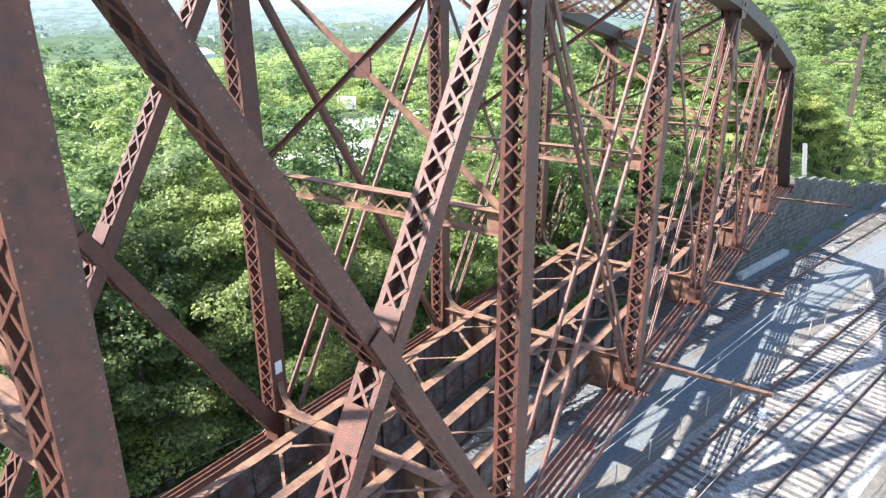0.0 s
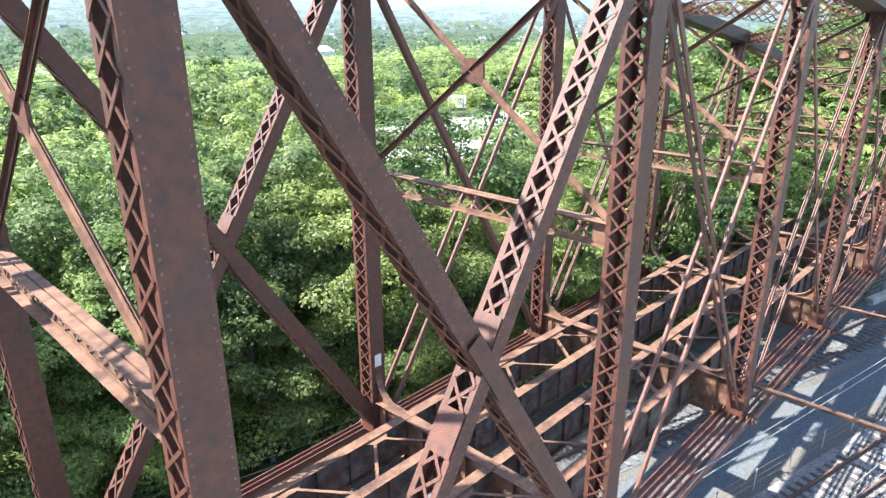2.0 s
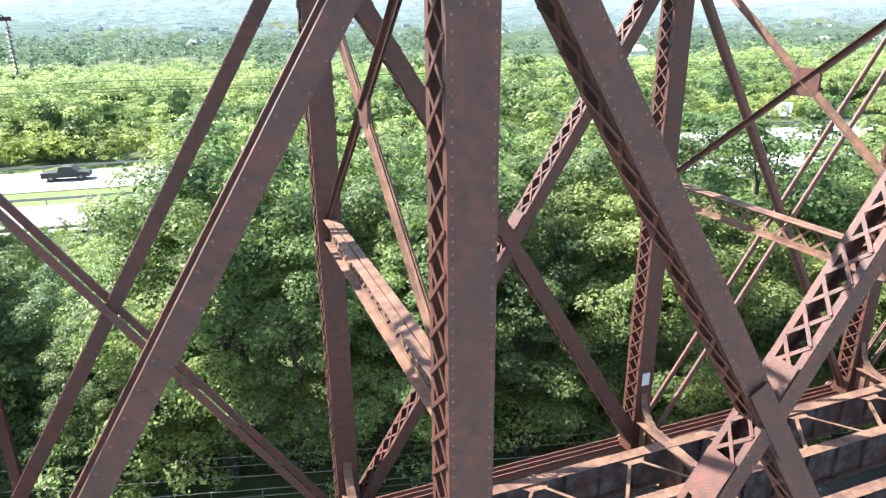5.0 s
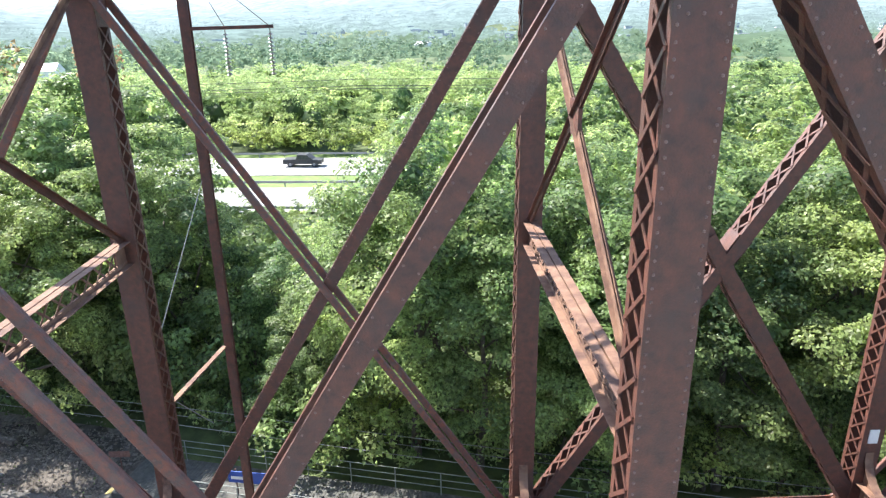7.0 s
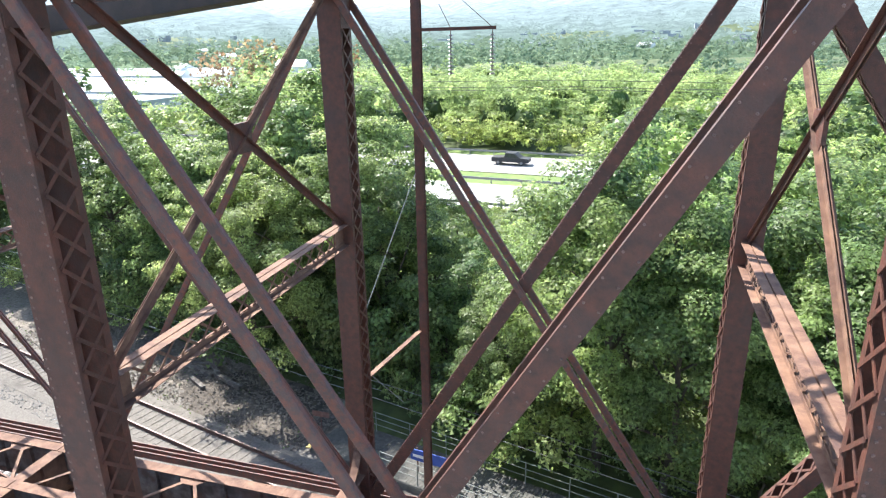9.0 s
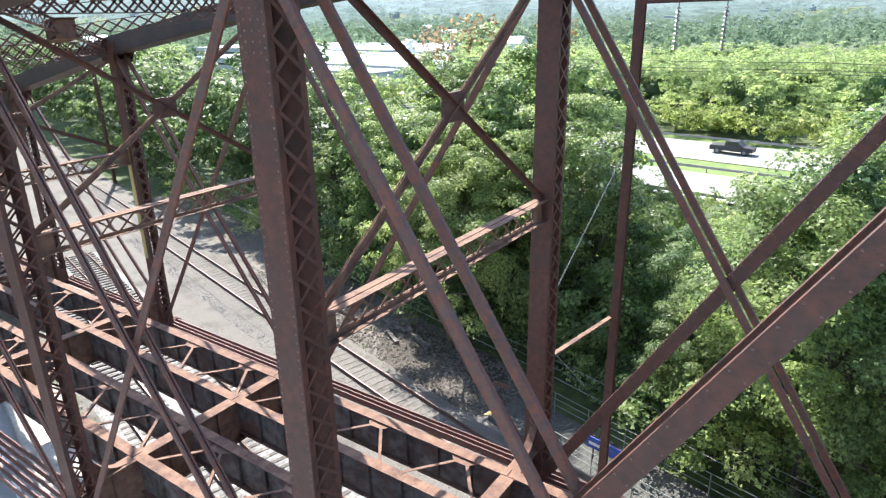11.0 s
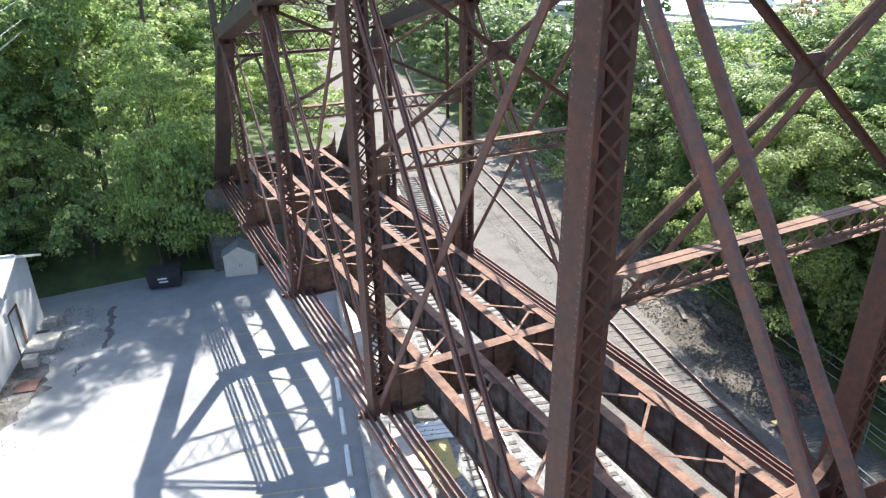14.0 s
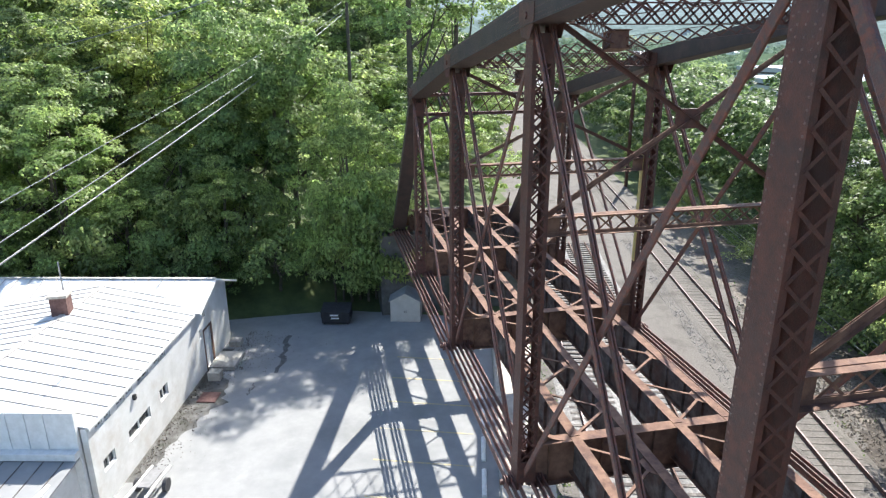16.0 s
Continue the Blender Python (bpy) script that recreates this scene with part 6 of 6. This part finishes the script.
# lower wing towards the viewer: panelled upright wall, lower dark seam roof
m = Mesh()
m.hexa([bw(d_, bk, z) for z in (G, -1.3) for d_, bk in ((16.41, 0.3), (16.6, 0.3), (16.6, BACK), (16.41, BACK))])
pw = part("panel_wall", m, M_WHITE, t, "white ribbed metal panel wall")
for bk in np.arange(1.5, BACK, 0.75):
    s = Mesh()
    s.bar(bw(16.62, bk, -2.95), bw(16.62, bk, -1.27), bn, 0.03, 0.02)
    part("panel_rib", s, M_WHITE, pw)
m = Mesh()
m.hexa([bw(d_, bk, z) for z in (-3.25, -2.95) for d_, bk in ((16.61, 0.3), (16.95, 0.3), (16.95, BACK), (16.61, BACK))])
part("fascia", m, M_WHITE, t)
m = Mesh()
m.plate([bw(16.65, 0.3, -3.3), bw(26, 0.3, -4.1), bw(26, BACK, -4.1), bw(16.65, BACK, -3.3)], 0.06)
lr = part("lower_roof", m, M_LOT, t, "grey standing-seam lower roof")
for bk in np.arange(0.8, BACK, 0.8):
    s = Mesh()
    s.bar(bw(16.25, bk, -3.25), bw(26, bk, -4.05), (0, 0, 1), 0.03, 0.02)
    part("roof_seam", s, M_TIE, lr)
m = Mesh()
m.hexa([bw(d_, bk, z) for z in (G, -3.4) for d_, bk in ((16.42, 0.6), (25.9, 0.6), (25.9, 0.8), (16.42, 0.8))])
part("wing_wall", m, M_WHITEWALL, t)
# clutter along the wall
for d0, d1, n0, n1, h, mat, nm, lb in ((2.3, 4.3, -1.6, -0.1, 0.22, M_CONC, "doorstep", "pale concrete doorstep at the building"), (6.9, 7.9, -1.7, -0.7, 0.06, M_BRICK, "floor_mat", "flat red board lying by the wall"), (5.0, 5.6, -1.2, -0.5, 0.5, M_CONC, "stone_block", "weathered concrete block by the wall"), (0.6, 1.3, -1.0, -0.3, 0.35, M_CONC, "stone_block", "weathered concrete block by the wall")):
    m = Mesh()
    m.hexa([bw(d_, bk, z) for z in (G, G + h) for d_, bk in ((d0, n0), (d1, n0), (d1, n1), (d0, n1))])
    tagged(part(nm, m, mat), lb, nm.replace("_", " "))
lr_ = np.random.default_rng(140)
gm_ = Mesh()
ds = np.linspace(1.5, 14.5, 34)
edge = [0.5 + 1.3 * math.exp(-((d_ - 7.5) / 3.2) ** 2) * lr_.uniform(0.6, 1.3) + lr_.uniform(0, 0.35) for d_ in ds]
gm_.add([bw(d_, -b_, G - 0.005) for d_, e_ in zip(ds, edge) for b_ in (-0.02, e_)], [(2 * i, 2 * i + 1, 2 * i + 3, 2 * i + 2) for i in range(33)])
tagged(part("grime_strip", gm_, M_GRIME), "dark grimy damp strip of asphalt along the wall", "grime", kind="structure")
lp = np.stack([bw(lr_.uniform(2.5, 14), -0.1 - lr_.exponential(0.5), G + lr_.uniform(0, 0.05)) for _ in range(1500)] + [bw(lr_.uniform(-1, 4.5), -1.0 - lr_.exponential(0.8), G + lr_.uniform(0, 0.05)) for _ in range(700)])
ld = lr_.normal(size=lp.shape) * np.array((0.5, 0.5, 1))
ld /= np.linalg.norm(ld, axis=1)[:, None]
tagged(new("leaf_litter", leaf_mesh("leaf_litter", lp, ld, 0.035, lr_, M_LITTER)), "brown leaf litter and grime along the wall", "leaf litter", kind="stuff")
# boat trailer
t2 = thing("trailer", "small white and grey utility trailer by the wall", "trailer")
for o in (-0.4, 0.4):
    m = Mesh()
    m.bar(bw(14.0, -1.5 + o, G + 0.5), bw(16.6, -1.3 + o, G + 0.5), (0, 0, 1), 0.05, 0.05)
    part("frame_rail", m, M_WHITE, t2)
m = Mesh()
m.bar(bw(14.4, -1.5, G + 0.6), bw(15.6, -1.4, G + 0.6), (0, 0, 1), 0.03, 0.28)
part("bed", m, M_WIRE, t2)
for o in (-0.62, 0.62):
    m = Mesh()
    m.tube(bw(15.0, -1.5 + o - 0.08, G + 0.3), bw(15.0, -1.5 + o + 0.08, G + 0.3), 0.3, n=14)
    part("wheel", m, M_BLACK, t2)

# ---------------------------------------------------------------- overhead lines and poles by the lot
HP = V3((-92, 0.1, 0))
t = thing("utility_pole", "tall dark timber utility pole on the hill", "utility pole", "utility poles")
m = Mesh()
gz0 = float(ground_z(HP[0], HP[1]))
m.tube((HP[0], HP[1], gz0), (HP[0], HP[1], 24.5), 0.26, 0.2, 10)
part("shaft", m, M_BARK, t)
m = Mesh()
m.bar((HP[0] - 0.2, HP[1] - 1.3, 20.5), (HP[0] - 0.2, HP[1] + 1.3, 20.5), (0, 0, 1), 0.06, 0.05)
part("cross_arm", m, M_BARK, t)
for dy, z, e, r in ((-0.6, 15.4, (-24.5, -15.6, 5.75), 0.032), (0.0, 16.3, (-24.7, -15.5, 6.45), 0.018), (0.5, 17.6, (-25.1, -15.4, 7.65), 0.014)):
    p = V3((HP[0], HP[1] + dy, z))
    e = V3(e)
    cable("overhead_cable", [p, e, e + (e - p) * 0.45], r, M_WIRE, "pale overhead cable crossing above the lot", 0.35)
for p, e, r in (((-92, 0.3, 11.0), (-58, 6, 9.6), 0.02), ((-92, 0.3, 10.2), (-58, 6, 9.0), 0.02), ((-64, -33.0, 10.6), (-56, -12.0, 15.3), 0.035), ((-64, -33.0, 9.0), (-58, -20.7, 10.6), 0.03), ((-64, -33.0, 8.4), (-58, -20.7, 10.2), 0.03)):
    cable("overhead_cable", [p, e], r, M_WIRE, "pale overhead cable crossing above the lot", 0.5)
t = thing("street_lamp", "grey street lamp with a white head by the hill", "street lamp", at=(-58, -28.4, float(ground_z(-58, -28.4))))
m = Mesh()
lz = 9.6 - float(ground_z(-58, -28.4))
m.tube((0, 0, 0), (0, 0, lz), 0.12, 0.08, 10)
part("pole", m, M_WIRE, t)
m = Mesh()
m.tube((0, 0, lz - 0.2), (0.3, 1.6, lz + 0.3), 0.05, n=8)
part("arm", m, M_WIRE, t)
m = Mesh()
m.bar((0, -0.9, lz + 0.15), (0, 0.4, lz + 0.25), (0, 0, 1), 0.1, 0.2)
part("head", m, M_WHITE, t)

# ---------------------------------------------------------------- highway and the far town
def strip(name, off0, off1, z, mat, label, cat, x0=-420, x1=520):
    m = Mesh()
    xs = np.linspace(x0, x1, 60)
    top = [V3((x, highway_y(x) + o, z)) for x in xs for o in (off0, off1)]
    m.add(top, [(2 * i, 2 * i + 2, 2 * i + 3, 2 * i + 1) for i in range(len(xs) - 1)])
    return tagged(part(name, m, mat), label, cat, kind="structure")


strip("highway", -5.5, 7.0, G + 0.25, M_ROAD, "pale concrete highway carriageway in full sun", "highway")
strip("highway_near", -24, -12.5, G + 0.2, M_ROAD, "pale concrete highway carriageway in full sun", "highway")
strip("median", -12.5, -5.5, G + 0.16, M_GRASS, "grassy median between the carriageways", "grass")
strip("verge", 7.0, 11.0, G + 0.16, M_GRASS, "bright grass verge beyond the highway", "grass")
for off in (-12.2, 7.6, -24.6):
    t = thing("guard_rail", "grey steel guard rail along the highway", "guard rail", "guard rails")
    m = Mesh()
    xs = np.linspace(-250, 260, 52)
    m.add([(x, highway_y(x) + off + a, G + 0.85 + b) for x in xs for a, b in ((-0.04, -0.15), (0.04, -0.15), (0.04, 0.15), (-0.04, 0.15))], [(4 * i + j, 4 * i + (j + 1) % 4, 4 * i + 4 + (j + 1) % 4, 4 * i + 4 + j) for i in range(51) for j in range(4)])
    part("beam", m, M_WIRE, t)
    p_ = Mesh()
    p_.box(-0.06, 0.06, -0.08, 0.08, 0, 0.75)
    pm = p_.mesh("post", M_WIRE)
    for x in np.arange(-120, 140, 4):
        o = new("post", pm)
        o.parent, o.location = t, (x, highway_y(x) + off + 0.1, G + 0.2)

t = thing("pickup_truck", "black pickup truck on the highway", "pickup truck", at=(-19.8, 88.0, G + 0.25))
t.rotation_euler = (0, 0, math.atan(-0.085))
side = [(-2.8, 0.45), (2.75, 0.45), (2.8, 1.0), (1.55, 1.12), (0.75, 1.78), (-0.65, 1.8), (-0.85, 1.15), (-2.8, 1.1)]
m = Mesh()
m.add([(x, y, z) for y in (-0.95, 0.95) for x, z in side], [tuple(range(8)), tuple(range(15, 7, -1))] + [(i, 8 + i, 8 + (i + 1) % 8, (i + 1) % 8) for i in range(8)])
part("body", m, M_BLACK, t)
for s in (-1, 1):
    m = Mesh()
    m.add([(x, s * 0.957, z) for x, z in ((1.25, 1.18), (0.7, 1.68), (-0.55, 1.7), (-0.7, 1.2))], [(0, 1, 2, 3)])
    part("window", m, M_GLASSDARK, t)
    for x in (-1.75, 1.75):
        m = Mesh()
        m.tube((x, s * 0.75, 0.4), (x, s * 0.98, 0.4), 0.4, n=16)
        w = part("wheel", m, M_BLACK, t)
        m = Mesh()
        m.tube((x, s * 0.981, 0.4), (x, s * 0.99, 0.4), 0.22, n=12)
        part("rim", m, M_WIRE, w)

t = thing("highway_sign", "pale blank back of a highway sign on two posts", "sign", at=(98, 86.6, G))
m = Mesh()
m.hexa([(x, y, z) for z in (2.0, 4.6) for x, y in ((-1.2, 1.5), (1.2, -1.5), (1.25, -1.45), (-1.15, 1.55))])
part("board", m, M_WHITE, t)
for f in (-0.7, 0.7):
    m = Mesh()
    m.tube((f * 1.25, -f * 1.5, 0), (f * 1.25, -f * 1.5, 4.5), 0.07, n=8)
    part("post", m, M_WIRE, t)


def big_box(x, y, w, d, h, turn, label, doors):
    z = float(ground_z(x, y))
    t = thing("warehouse", label, "warehouse", "warehouses in the valley", at=(x, y, z))
    t.rotation_euler = (0, 0, turn)
    m = Mesh()
    m.box(-w / 2, w / 2, -d / 2, d / 2, -2, h)
    part("wall", m, M_HAZEWALL, t)
    m = Mesh()
    m.box(-w / 2 - 0.3, w / 2 + 0.3, -d / 2 - 0.3, d / 2 + 0.3, h, h + 0.5)
    part("roof", m, M_HAZEWALL, t)
    for i in range(doors):
        m = Mesh()
        xx = -w / 2 + (i + 0.5) * w / doors
        m.box(xx - 1.6, xx + 1.6, -d / 2 - 0.12, -d / 2 + 0.02, 0.3, 3.8)
        part("dock_door", m, M_LOT, t)
    m = Mesh()
    m.box(-w / 2 + 0.1, w / 2 - 0.1, -d / 2 - 0.08, -d / 2 + 0.02, h * 0.72, h * 0.82)
    part("window_band", m, M_GLASSDARK, t)


big_box(-197, 212, 150, 62, 8.5, -0.06, "long white flat-roofed warehouse in the valley", 14)
big_box(-290, 290, 150, 70, 10, 0.1, "long white flat-roofed warehouse in the valley", 14)
big_box(-172, 166, 60, 14, 4.5, -0.06, "white flat-roofed warehouse with loading doors", 6)
r = np.random.default_rng(77)
for i in range(26):
    a, d = r.uniform(0.25, 2.7), r.uniform(260, 900)
    x, y = d * math.cos(a), d * math.sin(a)
    if y < 130:
        continue
    t = thing("house", "small pale house with a light roof among far trees", "house", "houses in the valley", at=(x, y, float(ground_z(x, y)) + 5))
    t.rotation_euler = (0, 0, r.uniform(0, 3))
    w, l, h = r.uniform(7, 12), r.uniform(10, 22), r.uniform(4, 7)
    m = Mesh()
    m.box(-l / 2, l / 2, -w / 2, w / 2, -6, h)
    part("wall", m, M_WHITE, t)
    m = Mesh()
    m.add([(-l / 2, -w / 2 - 0.4, h), (l / 2, -w / 2 - 0.4, h), (l / 2, w / 2 + 0.4, h), (-l / 2, w / 2 + 0.4, h), (-l / 2, 0, h + w * 0.3), (l / 2, 0, h + w * 0.3)], [(0, 1, 5, 4), (2, 3, 4, 5), (1, 2, 5), (3, 0, 4)])
    part("roof", m, M_ROOF, t)
